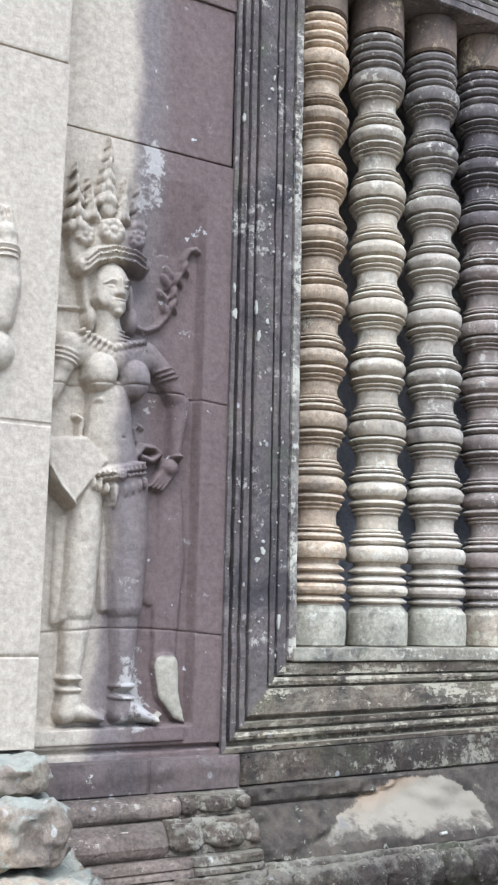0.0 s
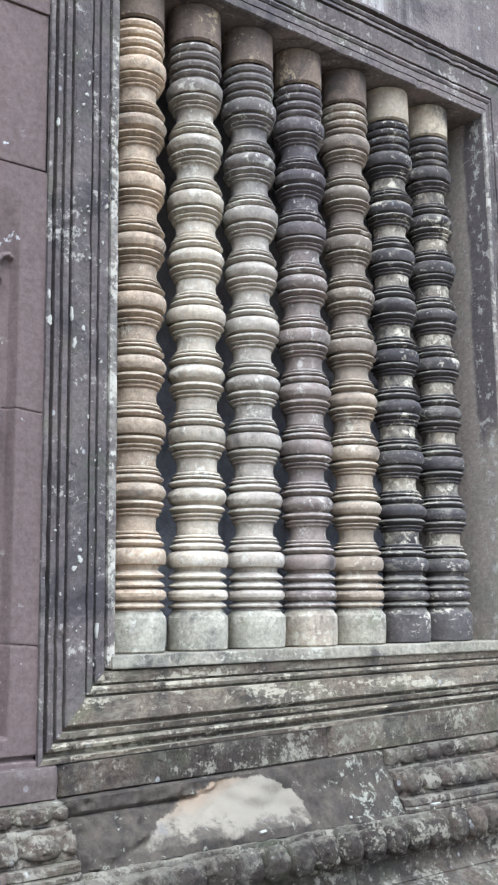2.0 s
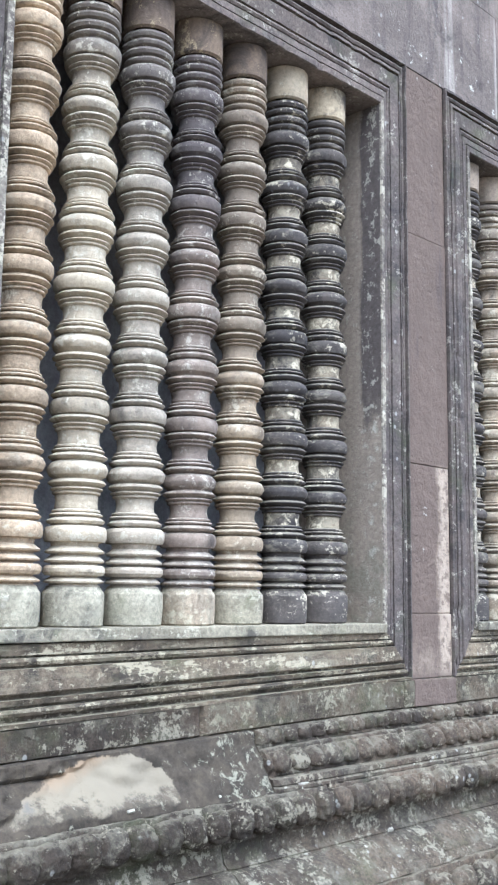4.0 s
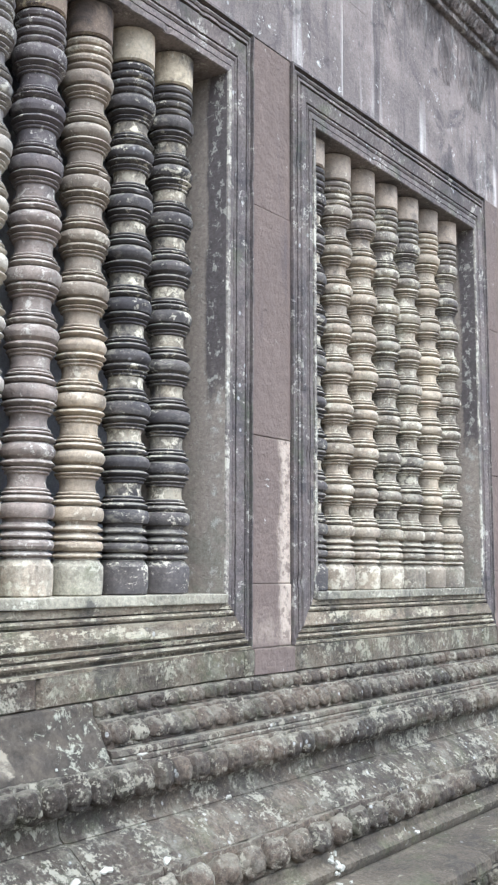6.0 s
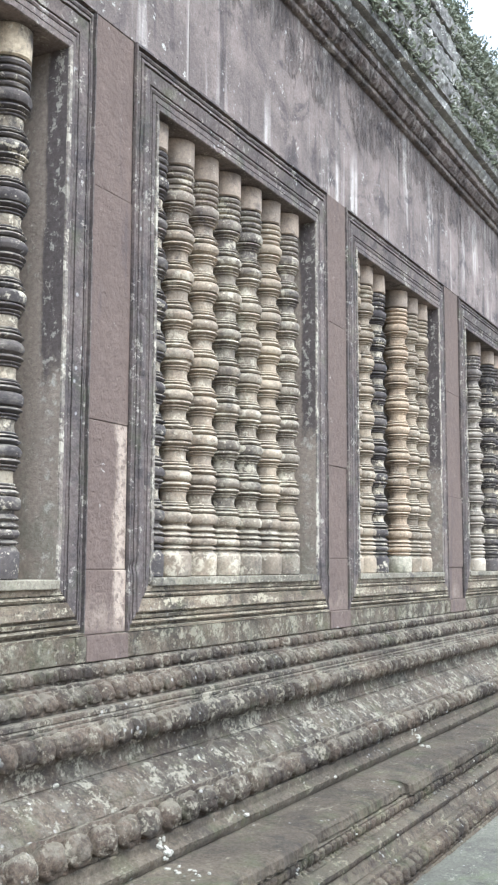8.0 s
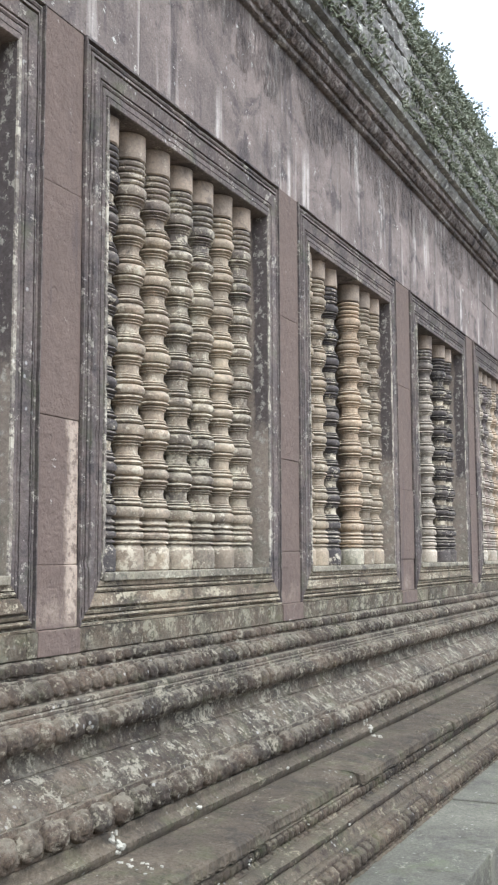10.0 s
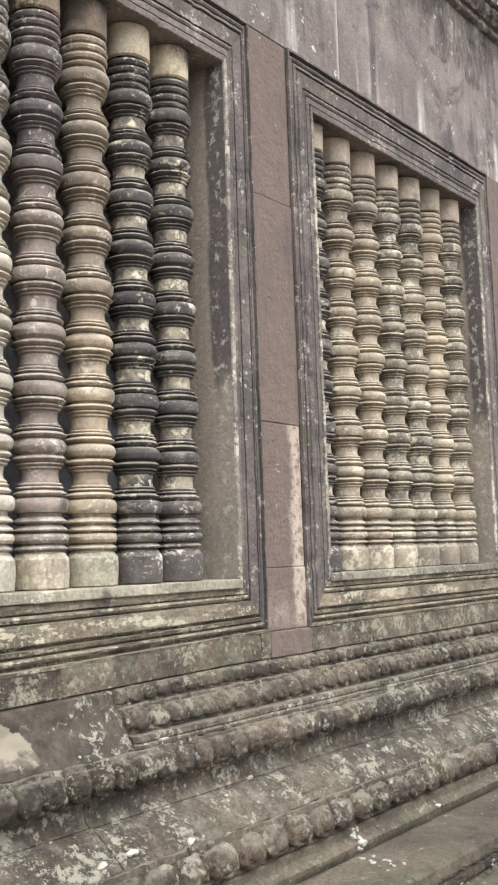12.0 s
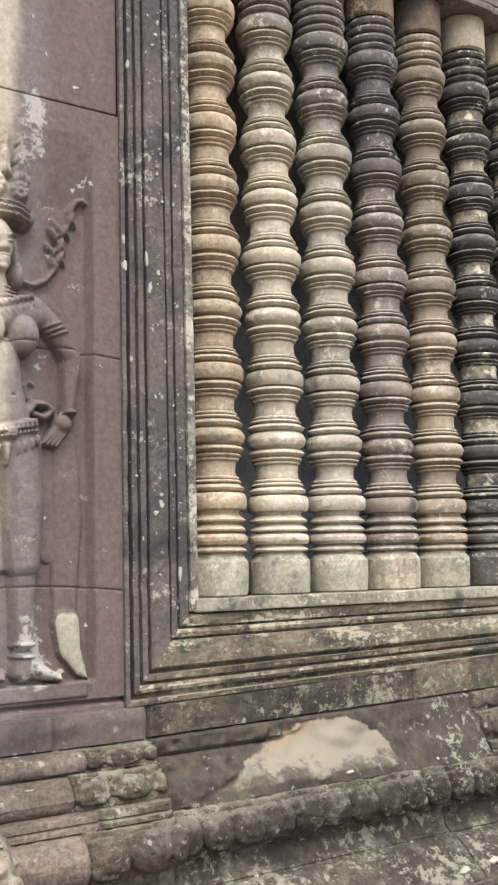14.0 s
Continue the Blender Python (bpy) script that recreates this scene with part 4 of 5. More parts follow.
def standing_relief():
    f = Relief(1.325, 1.795, -0.068, 1.326, 0.0025)
    X, Z = f.X, f.Z
    # sunk field with an upright border beside it, fading out above the crown
    deep = np.clip((1.728 - X) / 0.012, 0, 1) * np.clip((1.26 - Z) / 0.18, 0, 1) * np.clip((Z + 0.002) / 0.006, 0, 1)
    ground = 0.028 * (1 - deep)
    # sash with its long tail beside the legs, and the cloth behind them
    f.limb((1.660, 0.525), (1.670, 0.364), 0.0317, 0.0356, 0.014, power=0.22)
    f.limb((1.670, 0.364), (1.662, 0.254), 0.0356, 0.0330, 0.014, power=0.22)
    f.limb((1.662, 0.254), (1.660, 0.129), 0.0330, 0.0290, 0.014, power=0.22)
    f.limb((1.662, 0.127), (1.669, 0.071), 0.0330, 0.0277, 0.026, power=0.2)
    f.limb((1.669, 0.071), (1.692, 0.026), 0.0277, 0.0158, 0.026, power=0.2)
    f.limb((1.692, 0.026), (1.710, 0.002), 0.0158, 0.0026, 0.026, power=0.2)
    f.limb((1.610, 0.506), (1.619, 0.277), 0.0211, 0.0185, 0.010, power=0.25)
    f.limb((1.414, 0.430), (1.411, 0.227), 0.0224, 0.0198, 0.012, power=0.25)
    f.slab([(1.485, 0.251), (1.526, 0.255), (1.528, 0.211), (1.484, 0.213)], 0.012)
    f.slab([(1.577, 0.253), (1.613, 0.253), (1.612, 0.203), (1.579, 0.211)], 0.014)
    # legs in a long skirt, bare below the hem
    f.limb((1.455, 0.512), (1.456, 0.408), 0.0396, 0.0409, 0.044, base=0.006)
    f.limb((1.456, 0.408), (1.448, 0.250), 0.0409, 0.0383, 0.042, base=0.006)
    f.slab([(1.398, 0.214), (1.483, 0.223), (1.495, 0.304), (1.415, 0.301)], 0.030, 0.014)
    f.limb((1.448, 0.216), (1.439, 0.110), 0.0330, 0.0238, 0.034, base=0.006)
    f.limb((1.544, 0.524), (1.560, 0.390), 0.0581, 0.0488, 0.052, base=0.006)
    f.limb((1.560, 0.390), (1.559, 0.258), 0.0488, 0.0396, 0.050, base=0.006)
    f.slab([(1.519, 0.243), (1.598, 0.256), (1.603, 0.301), (1.518, 0.298)], 0.036, 0.014)
    f.limb((1.560, 0.241), (1.559, 0.095), 0.0317, 0.0251, 0.040, base=0.006)
    f.limb((1.494, 0.463), (1.510, 0.251), 0.0119, 0.0106, 0.016)
    for k in range(7):
        f.oval(*mixed((1.541, 0.466), (1.567, 0.324), k / 6), 0.0066, 0.0092, 0.003, base=0.054, power=0.3)
        f.oval(*mixed((1.441, 0.450), (1.461, 0.303), k / 6), 0.0066, 0.0092, 0.003, base=0.046, power=0.3)
    # anklets and feet
    for px, pz in ((1.439, 0.105), (1.439, 0.081)):
        f.oval(px, pz, 0.0290, 0.0092, 0.040, base=0.006, power=0.3)
    for px, pz in ((1.560, 0.088), (1.561, 0.063)):
        f.oval(px, pz, 0.0277, 0.0092, 0.046, base=0.006, power=0.3)
    f.limb((1.440, 0.057), (1.432, 0.032), 0.0264, 0.0224, 0.040, base=0.004, power=0.35)
    f.limb((1.437, 0.043), (1.509, 0.019), 0.0264, 0.0092, 0.040, base=0.004, power=0.4)
    f.limb((1.561, 0.046), (1.555, 0.029), 0.0264, 0.0224, 0.044, base=0.004, power=0.35)
    f.limb((1.561, 0.043), (1.636, 0.012), 0.0264, 0.0092, 0.044, base=0.004, power=0.4)
    for k in range(4):
        f.oval(*mixed((1.500, 0.016), (1.516, 0.032), k / 3), 0.0066, 0.0053, 0.012, base=0.026)
        f.oval(*mixed((1.625, 0.010), (1.644, 0.026), k / 3), 0.0066, 0.0053, 0.012, base=0.028)
    # hips, waist, shoulders and breast
    f.oval(1.527, 0.547, 0.0607, 0.0554, 0.046, base=0.010)
    f.limb((1.504, 0.628), (1.502, 0.711), 0.0581, 0.0502, 0.048, base=0.006)
    f.limb((1.519, 0.580), (1.504, 0.628), 0.0581, 0.0581, 0.048, base=0.006)
    f.limb((1.427, 0.819), (1.497, 0.812), 0.0396, 0.0502, 0.036, base=0.006)
    f.limb((1.497, 0.812), (1.571, 0.815), 0.0502, 0.0422, 0.040, base=0.006)
    f.oval(1.471, 0.767, 0.0383, 0.0449, 0.040, base=0.034)
    f.oval(1.554, 0.760, 0.0330, 0.0449, 0.042, base=0.036)
    f.oval(1.482, 0.704, 0.0238, 0.0066, 0.006, base=0.044)
    f.carve(1.526, 0.625, 0.0053, 0.0040, 0.008)
    # belt with its hanging leaves
    for k in range(11):
        f.oval(*mixed((1.470, 0.538), (1.576, 0.560), k / 10), 0.0045, 0.0059, 0.014, base=0.058)
        f.oval(*mixed((1.475, 0.528), (1.578, 0.549), k / 10), 0.0045, 0.0048, 0.012, base=0.057)
    f.limb((1.471, 0.546), (1.576, 0.571), 0.0066, 0.0066, 0.010, base=0.052)
    for px, pz in ((1.460, 0.517), (1.474, 0.513), (1.491, 0.508), (1.532, 0.506), (1.549, 0.513), (1.567, 0.520), (1.580, 0.527)):
        f.oval(px, pz, 0.0053, 0.0132, 0.010, base=0.056, power=0.35)
    f.limb((1.509, 0.512), (1.509, 0.471), 0.0092, 0.0020, 0.010, base=0.054, power=0.3)
    f.rosette(1.519, 0.541, 0.0132, 0.062)
    # flat flap of cloth over the hip
    f.slab([(1.328, 0.610), (1.357, 0.519), (1.417, 0.460), (1.498, 0.569), (1.444, 0.624)], 0.062)
    f.path([(1.360, 0.545), (1.384, 0.507), (1.419, 0.470)], 0.0040, 0.010, 0.058)
    f.path([(1.427, 0.666), (1.439, 0.660), (1.435, 0.621)], 0.0079, 0.026)
    # arms with their bands
    f.limb((1.399, 0.825), (1.387, 0.775), 0.0317, 0.0290, 0.040, base=0.004)
    f.limb((1.387, 0.775), (1.361, 0.704), 0.0290, 0.0224, 0.036, base=0.004)
    for k in range(3):
        f.oval(1.3928 - 0.0014 * k, 0.8071 - 0.0110 * k, 0.0356, 0.0079, 0.046, turn=-14, base=0.004)
    f.limb((1.587, 0.830), (1.629, 0.793), 0.0304, 0.0277, 0.038, base=0.004)
    f.limb((1.629, 0.793), (1.676, 0.722), 0.0277, 0.0251, 0.036, base=0.004)
    f.limb((1.676, 0.722), (1.665, 0.604), 0.0251, 0.0172, 0.036, base=0.004)
    for k in range(3):
        f.oval(1.6263 + 0.0080 * k, 0.7947 - 0.0092 * k, 0.0317, 0.0066, 0.046, turn=22, base=0.004)
    f.oval(1.668, 0.597, 0.0198, 0.0079, 0.046, base=0.004)
    f.oval(1.652, 0.570, 0.0251, 0.0238, 0.038, turn=30, base=0.006)
    for k in range(4):
        f.limb((1.6325 + 0.0087 * k, 0.5585 - 0.0013 * k), (1.6032 + 0.0097 * k, 0.5240 - 0.0022 * k), 0.0079, 0.0046, 0.018, base=0.014)
    f.path([(1.572, 0.595), (1.585, 0.614), (1.612, 0.613), (1.628, 0.600), (1.607, 0.583), (1.588, 0.589)], 0.0092, 0.026, 0.006)
    f.path([(1.571, 0.627), (1.567, 0.654), (1.577, 0.664), (1.586, 0.658)], 0.0053, 0.012)
    # necklace
    for k in range(13):
        t = k / 12
        at = mixed((1.423, 0.856), (1.497, 0.825), min(1, 2 * t)) if t < 0.5 else mixed((1.497, 0.825), (1.570, 0.851), 2 * t - 1)
        f.oval(at[0], at[1], 0.0059, 0.0092, 0.014, turn=-25 if t < 0.5 else 25, base=0.040)
        f.oval(at[0] + 0.004, at[1] - 0.018, 0.0053, 0.0106, 0.014, turn=-25 if t < 0.5 else 25, base=0.036)
    for k in range(3):
        f.oval(1.4999 + 0.0067 * k, 0.8684 - 0.0100 * k, 0.00132 * (24 + 4 * k), 0.0040, 0.010, base=0.034)
    # neck and head, turned a little aside
    f.limb((1.485, 0.906), (1.495, 0.853), 0.0304, 0.0356, 0.038, base=0.006)
    f.oval(1.481, 0.971, 0.0581, 0.0686, 0.034, base=0.006)
    f.oval(1.487, 0.965, 0.0436, 0.0594, 0.046, base=0.016, power=0.24)
    f.oval(1.497, 0.923, 0.0290, 0.0251, 0.050, base=0.016, power=0.45)
    f.oval(1.466, 0.936, 0.0198, 0.0224, 0.010, base=0.050)
    f.carve(1.479, 0.963, 0.0185, 0.0079, 0.007)
    f.carve(1.517, 0.967, 0.0119, 0.0079, 0.008)
    f.limb((1.498, 0.983), (1.500, 0.950), 0.0053, 0.0099, 0.016, base=0.058)
    f.oval(1.500, 0.948, 0.0145, 0.0073, 0.012, base=0.058)
    f.carve(1.499, 0.938, 0.0185, 0.0046, 0.004)
    f.oval(1.500, 0.933, 0.0172, 0.0042, 0.010, base=0.058)
    f.oval(1.501, 0.925, 0.0145, 0.0048, 0.010, base=0.057)
    f.oval(1.499, 0.908, 0.0119, 0.0092, 0.010, base=0.054)
    f.oval(1.478, 0.962, 0.0145, 0.0048, 0.007, base=0.055)
    f.oval(1.516, 0.967, 0.0092, 0.0048, 0.007, base=0.053)
    f.path([(1.464, 0.968), (1.479, 0.978), (1.495, 0.976)], 0.0026, 0.005, 0.060)
    f.path([(1.510, 0.978), (1.520, 0.983), (1.529, 0.980)], 0.0026, 0.005, 0.056)
    # ears with long pendants
    f.limb((1.425, 0.986), (1.436, 0.913), 0.0119, 0.0119, 0.026, base=0.006)
    f.oval(1.445, 0.892, 0.0158, 0.0290, 0.034, base=0.006)
    f.oval(1.448, 0.870, 0.0079, 0.0132, 0.026, base=0.006)
    f.oval(1.545, 0.901, 0.0158, 0.0343, 0.034, base=0.006)
    f.limb((1.536, 0.976), (1.542, 0.926), 0.0106, 0.0119, 0.024, base=0.006)
    # diadem: a broad band with beaded rows
    f.oval(1.485, 1.084, 0.0871, 0.0581, 0.030, base=0.004, power=0.3)
    band = [(1.420, 1.005), (1.443, 1.030), (1.487, 1.046), (1.532, 1.044), (1.559, 1.030)]
    for a, b in zip(band, band[1:]):
        f.limb(a, b, 0.0224, 0.0224, 0.036, base=0.020, power=0.3)
    for k in range(21):
        t = 4 * k / 20
        j = min(3, int(t))
        x, z = mixed(band[j], band[j + 1], t - j)
        f.oval(x, z - 0.016, 0.0040, 0.0045, 0.012, base=0.058)
        f.oval(x, z + 0.012, 0.0040, 0.0045, 0.012, base=0.056)
        f.oval(x, z - 0.001, 0.0034, 0.0029, 0.008, base=0.064)
    # crown of rosettes and flame-shaped spires
    f.rosette(1.481, 1.097, 0.0304, 0.046)
    f.oval(1.471, 1.150, 0.0198, 0.0211, 0.016, base=0.030, power=0.35)
    f.rosette(1.417, 1.078, 0.0251, 0.034)
    f.rosette(1.546, 1.094, 0.0238, 0.032)
    f.limb((1.415, 1.024), (1.399, 1.102), 0.0264, 0.0211, 0.030, power=0.35)
    f.spire(1.466, 1.168, (1.460, 1.303)[1], 0.0277, 0.040, 0.0)
    f.spire(1.401, 1.092, (1.394, 1.224)[1], 0.0290, 0.038, -0.013)
    f.spire(1.436, 1.125, (1.433, 1.199)[1], 0.0198, 0.032, -0.014)
    f.spire(1.508, 1.136, (1.505, 1.213)[1], 0.0198, 0.032, 0.003)
    f.spire(1.549, 1.123, (1.545, 1.212)[1], 0.0224, 0.030, -0.004)
    f.path([(1.414, 1.200), (1.402, 1.193), (1.407, 1.185)], 0.0066, 0.018)
    f.carve(1.437, 1.112, 0.0092, 0.0092, 0.012)
    f.carve(1.515, 1.121, 0.0106, 0.0106, 0.012)
    # flower branch, and the stem behind the other shoulder
    f.path([(1.551, 0.893), (1.584, 0.885), (1.614, 0.899), (1.637, 0.929)], 0.0079, 0.018)
    f.path([(1.354, 0.894), (1.371, 0.909), (1.426, 0.914)], 0.0053, 0.012)
    for px, pz, lean in ((1.635, 0.941, 20), (1.650, 0.959, -30), (1.627, 0.974, 35), (1.652, 0.989, -20), (1.634, 1.012, 25), (1.662, 1.025, -30), (1.639, 1.033, 15), (1.678, 1.057, -25)):
        f.oval(px, pz, 0.0092, 0.0224, 0.022, turn=lean)
        f.oval(px + 0.007, pz - 0.006, 0.0066, 0.0172, 0.018, turn=-lean)
    f.path([(1.673, 1.042), (1.677, 1.075), (1.691, 1.099), (1.708, 1.107), (1.714, 1.101)], 0.0079, 0.018)
    f.soften(1)
    f.H = np.maximum(ground, np.where(f.H > 0, 0.95 * f.H, 0))
    # ledge under the feet
    f.H = np.maximum(f.H, 0.036 * np.clip((0.004 - Z) / 0.004, 0, 1) * np.clip((Z + 0.036) / 0.005, 0, 1) * np.clip((1.712 - X) / 0.01, 0, 1))
    f.H = np.where(Z < -0.042, 0.014 + 0.016 * np.clip((-0.050 - Z) / 0.004, 0, 1), f.H)
    rough = np.array([[noise.noise((x * 22, z * 22, 3.0)) + 0.6 * noise.noise((x * 60, z * 60, 5.0)) for x in f.xs[::3]] for z in f.zs[::3]])
    rough = np.kron(rough, np.ones((3, 3)))[:Z.shape[0], :Z.shape[1]]
    f.H += 0.0011 * rough
    # fine joints of the courses
    for z in (0.20, 0.735):
        f.H -= 0.006 * np.clip(1 - np.abs(Z - z - 0.01 * np.sin(X * 9)) / 0.003, 0, 1)
    f.soften(1)
    return f


panel = standing_relief().mesh("relief_statue", 0.026, 0.20, M_PANEL)
tagged(panel, "tall carved sandstone relief figure with flower crown, cream and purple-brown", "relief")


def pilaster_relief():
    f = Relief(0.98, 1.331, -0.022, 1.42, 0.004)
    f.limb((1.205, 0.83), (1.222, 0.90), 0.036, 0.030, 0.028, power=0.4)
    f.limb((1.222, 0.90), (1.215, 0.985), 0.030, 0.024, 0.026, power=0.4)
    f.oval(1.212, 1.005, 0.027, 0.026, 0.026)
    for k in range(4):
        f.limb((1.192 + 0.011 * k, 1.015), (1.172 + 0.015 * k, 1.062), 0.008, 0.005, 0.018)
    for k in range(3):
        f.oval(1.216, 0.955 + 0.011 * k, 0.030, 0.006, 0.034)
    f.limb((1.08, 0.80), (1.20, 0.76), 0.05, 0.045, 0.030)
    f.limb((1.10, 0.70), (1.10, 0.40), 0.07, 0.07, 0.034)
    f.limb((1.07, 0.42), (1.07, 0.06), 0.05, 0.03, 0.034)
    f.limb((1.17, 0.42), (1.17, 0.06), 0.05, 0.03, 0.034)
    f.oval(1.11, 0.93, 0.045, 0.065, 0.04)
    f.soften(1)
    for z in (0.62, 0.155):
        f.H -= 0.006 * np.clip(1 - np.abs(f.Z - z) / 0.004, 0, 1)
    return f


tagged(pilaster_relief().mesh("relief_statue", -0.10, 0.02, M_PANEL), "cream sandstone pilaster relief with a raised carved hand", "relief")
for z0, z1 in ((1.422, 2.0), (2.0, 2.6), (2.6, WALL_TOP)):
    part("stone_block", block_bm((0.98, -0.10, z0), (1.331, 0.02, z1), 0.006), M_PANEL, wall)
part("stone_block", block_bm((1.34, 0.032, -0.14), (1.86, WALL_BACK, -0.03), 0), M_WALL, wall)
# plain wall that goes on behind the camera's side
part("stone_block", block_bm((-8, -0.02, GROUND), (0.979, WALL_BACK, WALL_TOP), 0.01), M_WALL, wall)
part("stone_block", block_bm((0.979, 0.021, -0.6), (1.32, WALL_BACK, WALL_TOP), 0.0), M_WALL, wall)


def broken_stone(lo, hi, seed, material, name="broken_moulding", rough=0.02):
    bm = block_bm(lo, hi, 0)
    bmesh.ops.subdivide_edges(bm, edges=list(bm.edges), cuts=26, use_grid_fill=True)
    mid = (Vector(lo) + Vector(hi)) / 2
    half = (Vector(hi) - Vector(lo)) / 2
    for v in bm.verts:
        q = Vector([(v.co[i] - mid[i]) / half[i] for i in range(3)])
        k = 1 / max(1e-6, (abs(q.x) ** 7 + abs(q.y) ** 7 + abs(q.z) ** 7) ** (1 / 7)) * max(abs(q.x), abs(q.y), abs(q.z))
        v.co = mid + Vector([q[i] * k * half[i] for i in range(3)])
        v.co += 0.6 * rough * noise.noise_vector(v.co * 7 + Vector((seed, 0, 0))) + 0.6 * rough * noise.noise_vector(v.co * 27 + Vector((0, seed, 0))) + 0.3 * rough * noise.noise_vector(v.co * 60)
    return part(name, bm, material, plinth, smooth=True)


broken_stone((0.95, -0.20, -0.095), (1.345, 0.05, -0.026), 1, M_LEDGE, rough=0.018)
broken_stone((0.95, -0.27, -0.205), (1.365, 0.05, -0.098), 2, M_LEDGE, rough=0.028)
broken_stone((0.95, -0.36, -0.36), (1.425, 0.05, -0.215), 3, M_LEDGE, rough=0.030)
broken_stone((0.95, -0.44, -0.62), (1.41, 0.05, -0.37), 4, M_BASE, rough=0.020)
broken_stone((0.95, -0.62, -1.03), (1.37, 0.05, -0.63), 5, M_BASE, rough=0.020)

# ---- cornice and roof ----
roof = root("roof", "weathered corbelled stone roof with overgrown courses", "roof", "structure")
CORNICE_COURSES = [
    ([(0.0, 3.02), (-0.018, 3.022), (-0.03, 3.03), (-0.03, 3.055), (-0.026, 3.058)], 0, 0),
    ([(-0.026, 3.06), (-0.045, 3.065), (-0.065, 3.085), (-0.075, 3.11), (-0.07, 3.125), (-0.065, 3.128)], 0.085, 0.008),
    ([(-0.065, 3.13), (-0.085, 3.134), (-0.095, 3.14), (-0.095, 3.18), (-0.09, 3.185)], 0, 0),
    ([(-0.09, 3.187), (-0.11, 3.195), (-0.135, 3.225), (-0.14, 3.25), (-0.13, 3.268), (-0.125, 3.27)], 0.11, 0.012),
    ([(-0.125, 3.272), (-0.16, 3.278), (-0.175, 3.285), (-0.175, 3.345), (-0.165, 3.352), (-0.15, 3.355)], 0, 0),
    ([(-0.15, 3.357), (-0.185, 3.37), (-0.20, 3.44), (-0.19, 3.50), (-0.165, 3.52)], 0.13, 0.02),
    ([(-0.15, 3.522), (-0.19, 3.54), (-0.20, 3.62), (-0.18, 3.71), (-0.15, 3.73)], 0.13, 0.02),
    ([(-0.13, 3.732), (-0.175, 3.75), (-0.18, 3.83), (-0.15, 3.92), (-0.12, 3.95)], 0.13, 0.02),
    ([(-0.10, 3.952), (-0.15, 3.97), (-0.15, 4.05), (-0.11, 4.14), (-0.07, 4.17)], 0.13, 0.02),
    ([(-0.05, 4.172), (-0.08, 4.19), (-0.07, 4.27), (-0.02, 4.35), (0.08, 4.42), (0.5, 4.6), (1.2, 4.7)], 0.13, 0.02),
]
M_ROOF = stone("roof_sandstone", (0.185, 0.178, 0.165), (0.115, 0.110, 0.104), black=0.3, lichen=0.6, green=0.4, streaks=0.3, relief=1.0)
for c, (pts, spacing, depth) in enumerate(CORNICE_COURSES):
    x = 0.98
    while x < FAR:
        x1 = min(FAR, x + rnd.uniform(0.8, 1.5))
        course_block(pts, x, x1, spacing, depth, rnd.uniform(-0.012, 0.012) if c > 4 else rnd.uniform(-0.003, 0.003), roof, "roof_stone", M_ROOF if c > 2 else M_UPPER, rough=0.02 if c > 4 else 0.008, fine=0.02)
        x = x1

# weeds on the roof courses
nl = Nodes("weed_leaf")
leaf_col = nl.mix(nl.noise(5, 4, 0.6), (0.13, 0.15, 0.10), (0.23, 0.24, 0.18))
M_WEED = nl.finish(leaf_col, rough=0.7, relief=0.1)
wr = random.Random(11)
verts, faces = [], []
STEPS = [(-0.17, 3.36), (-0.185, 3.52), (-0.175, 3.73), (-0.15, 3.95), (-0.09, 4.17), (-0.03, 4.36), (0.06, 4.43)]


def clump(x, y, z, radius, leaves):
    for _ in range(leaves):
        d = Vector((wr.gauss(0, 1), wr.gauss(-0.3, 0.7), wr.gauss(0.3, 0.8))).normalized()
        o = Vector((x, y, z)) + d * radius * wr.uniform(0.35, 1.0)
        d = (d + Vector((wr.gauss(0, 0.7), wr.gauss(0, 0.7), wr.gauss(0, 0.7)))).normalized()
        side = d.cross(Vector((wr.gauss(0, 1), wr.gauss(0, 1), wr.gauss(0, 1)))).normalized()
        ln = wr.uniform(0.018, 0.045)
        b = len(verts)
        fold = d.cross(side) * 0.15 * ln
        verts.extend([o, o + d * ln * 0.5 + side * ln * 0.28 + fold, o + d * ln, o + d * ln * 0.5 - side * ln * 0.28 + fold])
        faces.append((b, b + 1, b + 2, b + 3))


for k in range(4200):
    y, z = wr.choice(STEPS)
    x = wr.uniform(3.5, 18)
    if noise.noise((x * 0.9, z * 2, 1.0)) > -0.45:
        clump(x, y, z, wr.uniform(0.03, 0.09), 18)
for k in range(260):
    x = wr.uniform(6.5, 18)
    tall = max(0.0, math.sin(x * 3.1) * math.sin(x * 1.7 + 1)) * 0.26
    clump(x, wr.uniform(-0.04, 0.25), 4.40 + wr.uniform(0, 0.08 + tall), wr.uniform(0.06, 0.15), 60)
tagged(mesh_ob("weeds", verts, faces, M_WEED), "small grey-green weeds and ferns on the roof courses", "plants", kind="stuff")

# ---- pale growths and lime splashes that stand out singly ----
nsp = Nodes("white_crust")
M_CRUST = nsp.finish(nsp.mix(nsp.noise(60, 5, 0.6), (0.42, 0.40, 0.34), (0.27, 0.26, 0.22)), relief=0.6)


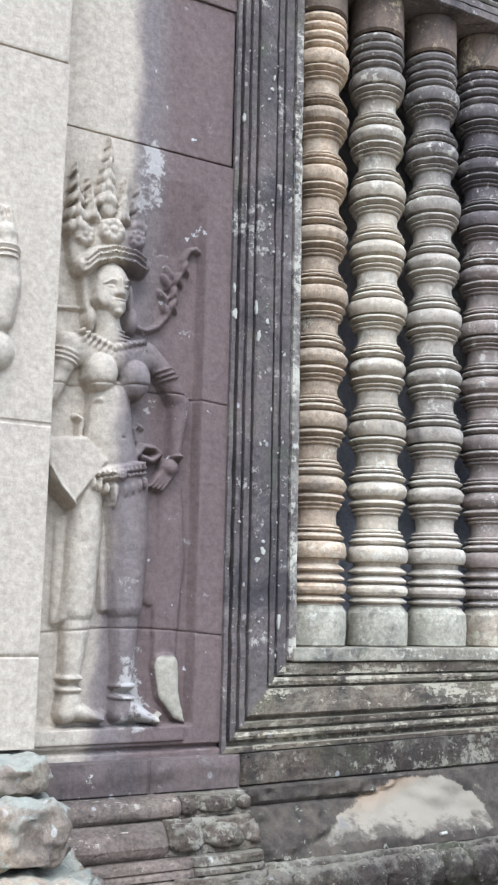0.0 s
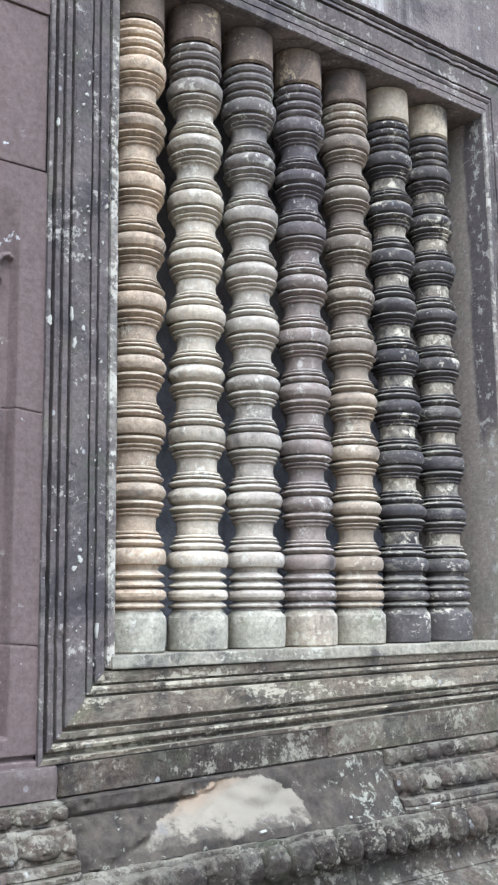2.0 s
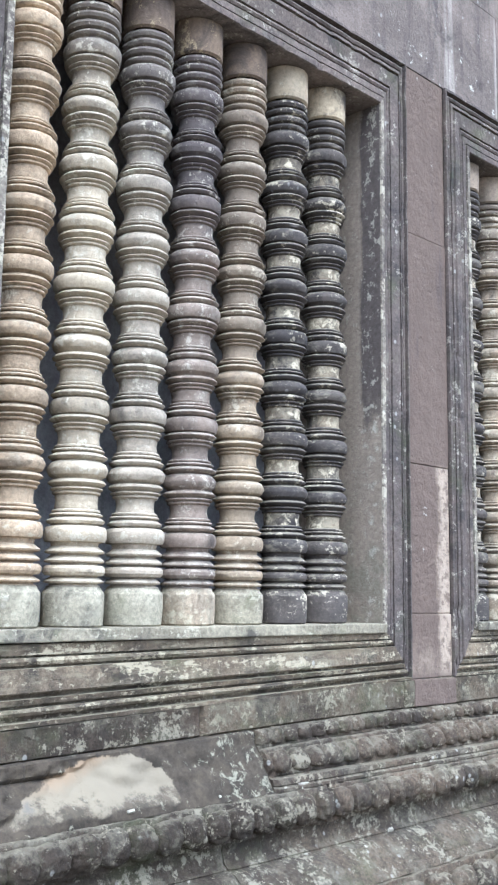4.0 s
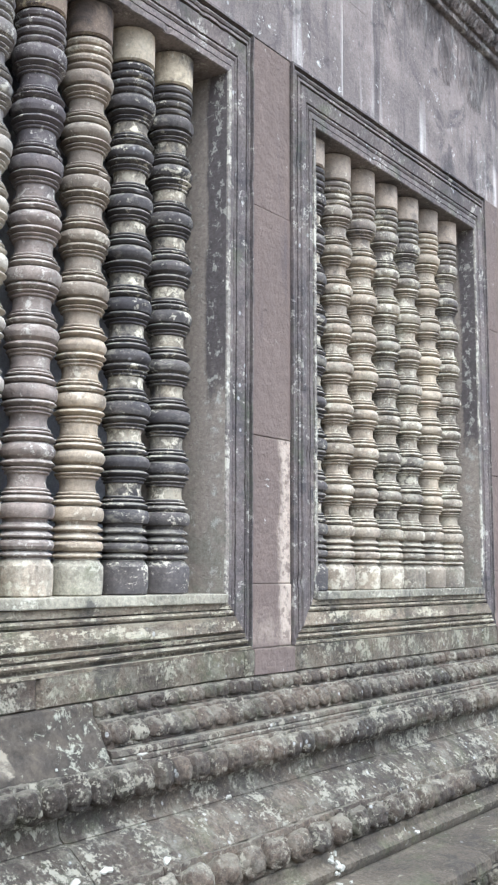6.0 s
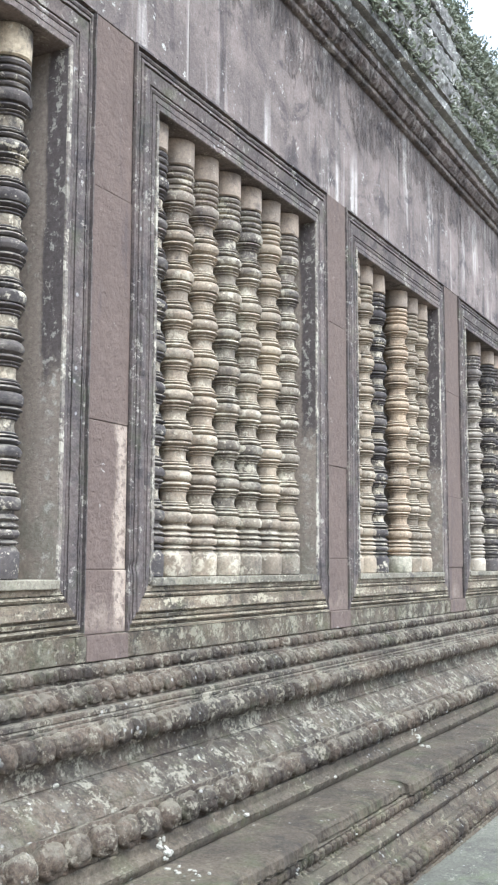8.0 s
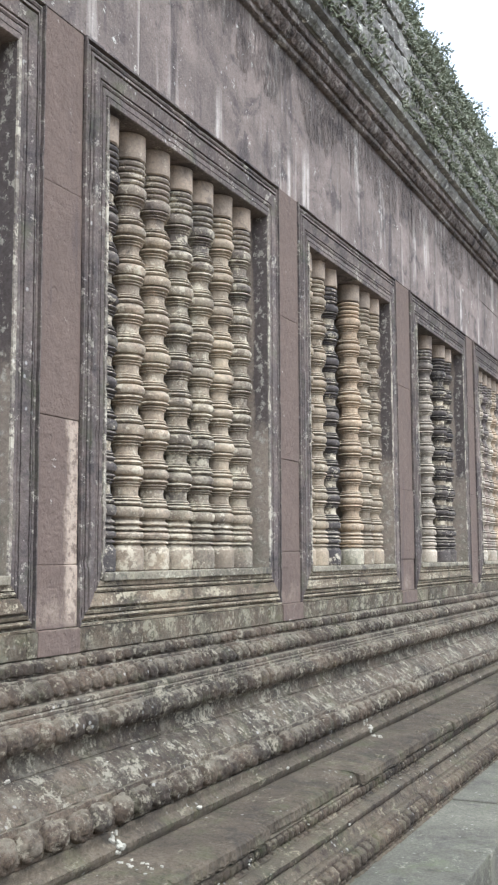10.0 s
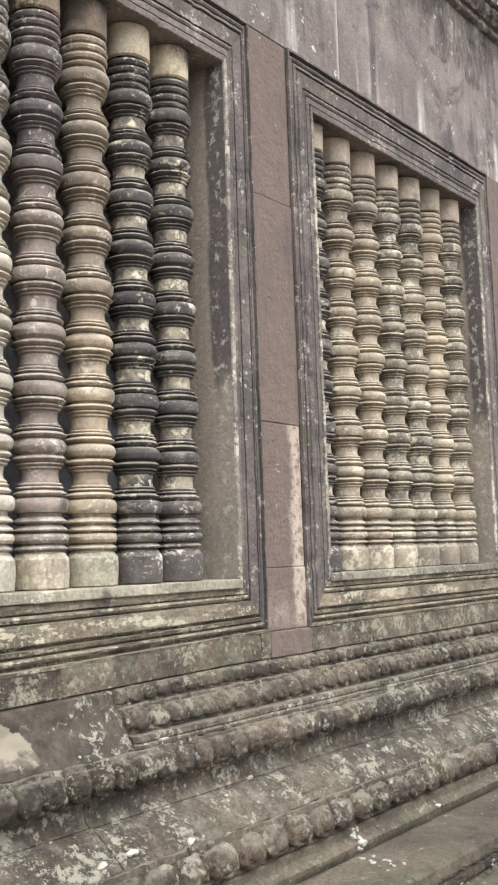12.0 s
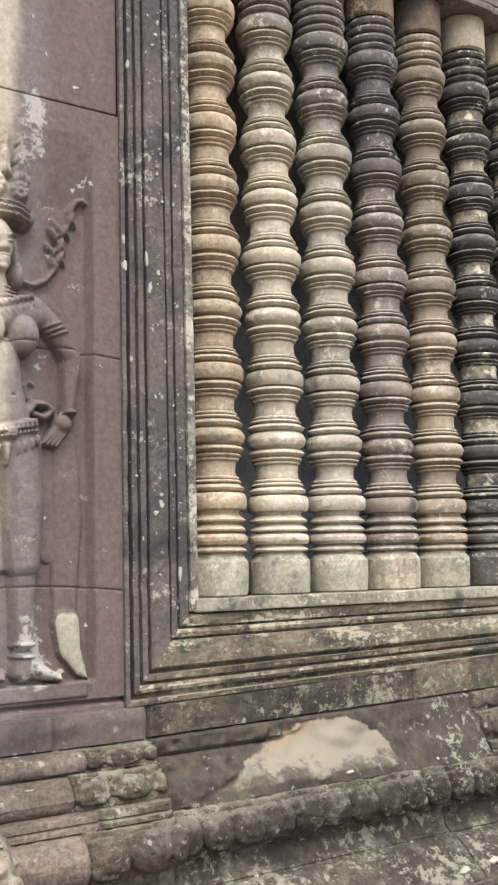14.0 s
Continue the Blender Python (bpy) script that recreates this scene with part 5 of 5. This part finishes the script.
def pad_mesh(spots, name, label, category):
    """Thin ragged pads, each at (place, across, along, half sizes)."""
    verts, faces = [], []
    pr = random.Random(21)
    for place, right, up, rx, rz in spots:
        rx, rz = 0.8 * rx, 0.8 * rz
        p, r, u = Vector(place), Vector(right).normalized(), Vector(up).normalized()
        out = u.cross(r).normalized()
        if out.y > 0:
            out = -out
        n = 26
        ph = pr.uniform(0, 7)
        ring = []
        for k in range(n):
            a = 2 * math.pi * k / n
            w = 0.9 + 0.18 * math.sin(2 * a + ph) + 0.12 * math.sin(3 * a + 2.3 * ph) + 0.10 * math.sin(5 * a + 4.1 * ph)
            ring.append(r * (rx * w * math.cos(a)) + u * (rz * w * math.sin(a)))
        b = len(verts)
        verts += [p + q - out * 0.004 for q in ring] + [p + q * 0.9 + out * 0.002 for q in ring] + [p + out * 0.0028]
        for k in range(n):
            m = (k + 1) % n
            faces.append((b + k, b + m, b + n + m, b + n + k))
            faces.append((b + n + k, b + n + m, b + 2 * n))
    return tagged(mesh_ob(name, verts, faces, M_CRUST), label, category, kind="stuff")


def jamb_y(u):
    for (u0, y0), (u1, y1) in zip(PROFILE, PROFILE[1:]):
        if u0 <= u <= u1:
            return y0 + (y1 - y0) * (u - u0) / max(1e-6, u1 - u0)
    return 0.0


spots = []
pr = random.Random(8)
marks = [(1.819, 1.465, 0.006, 0.018), (1.802, 0.956, 0.011, 0.015), (1.893, 0.951, 0.008, 0.009), (1.892, 0.393, 0.009, 0.013), (1.892, 0.415, 0.006, 0.007), (1.941, 0.231, 0.006, 0.022),
         (1.876, 0.372, 0.010, 0.008), (1.858, 0.36, 0.005, 0.008), (1.86, 0.10, 0.010, 0.008), (1.895, 1.56, 0.007, 0.008), (1.885, 1.53, 0.006, 0.005), (1.80, 1.02, 0.004, 0.018), (1.862, 0.98, 0.006, 0.022), (1.868, 0.91, 0.006, 0.02)]
for _ in range(150):
    x, z = pr.uniform(1.815, 1.97), pr.uniform(0.05, 1.7)
    r = 0.0012 + 0.0032 * pr.random() ** 3
    marks.append((x, z, r, r * pr.uniform(0.8, 2.2)))
for x, z, rx, rz in marks:
    spots.append(((x, jamb_y((x - 1.795) / 0.195) - 0.001, z), (1, 0, 0), (0, 0, 1), rx, rz))
pad_mesh(spots, "lichen_spots", "small white lichen spots on the dark window jamb", "lichen")


def on_course(c, t):
    pts = COURSES[c][1]
    k = min(len(pts) - 2, int(t * (len(pts) - 1)))
    f = t * (len(pts) - 1) - k
    (y0, z0), (y1, z1) = pts[k], pts[k + 1]
    return y0 + (y1 - y0) * f, z0 + (z1 - z0) * f, (0, y0 - y1, z0 - z1)


spots = []
for x0, c, t0, t1, count in ((3.66, 7, 0.15, 0.95, 12), (3.63, 8, 0.05, 0.28, 9), (6.12, 7, 0.1, 0.95, 12), (6.12, 8, 0.02, 0.12, 8)):
    for k in range(count):
        y, z, up = on_course(c, t0 + (t1 - t0) * k / count)
        r = pr.uniform(0.006, 0.014)
        spots.append(((x0 + 0.02 * math.sin(1.7 * k) + pr.gauss(0, 0.006), y - 0.003, z + 0.002), (1, 0, 0), up, r, r * pr.uniform(0.6, 1.2)))
for x, c, t, rx, rz in ((2.72, 5, 0.66, 0.028, 0.014), (2.61, 5, 0.70, 0.020, 0.012), (2.93, 5, 0.88, 0.020, 0.014), (2.35, 5, 0.80, 0.024, 0.016), (2.05, 5, 0.62, 0.03, 0.014), (2.98, 3, 0.6, 0.03, 0.010),
                        (2.36, 3, 0.5, 0.016, 0.008), (3.35, 5, 0.30, 0.018, 0.012), (4.2, 7, 0.5, 0.02, 0.01)):
    y, z, up = on_course(c, t)
    spots.append(((x, y - 0.003, z + 0.002), (1, 0, 0), up, rx, rz))
for _ in range(70):
    c, t, x = pr.choice((3, 5, 5, 5, 7, 9, 10)), pr.uniform(0.3, 0.9), pr.uniform(2.0, 9.0)
    y, z, up = on_course(c, t)
    r = 0.003 + 0.007 * pr.random() ** 3
    spots.append(((x, y - 0.002, z + 0.001), (1, 0, 0), up, r * 1.5, r))
pad_mesh(spots, "lime_splashes", "chalk-white splashes and lichen on the plinth ledges", "stain")
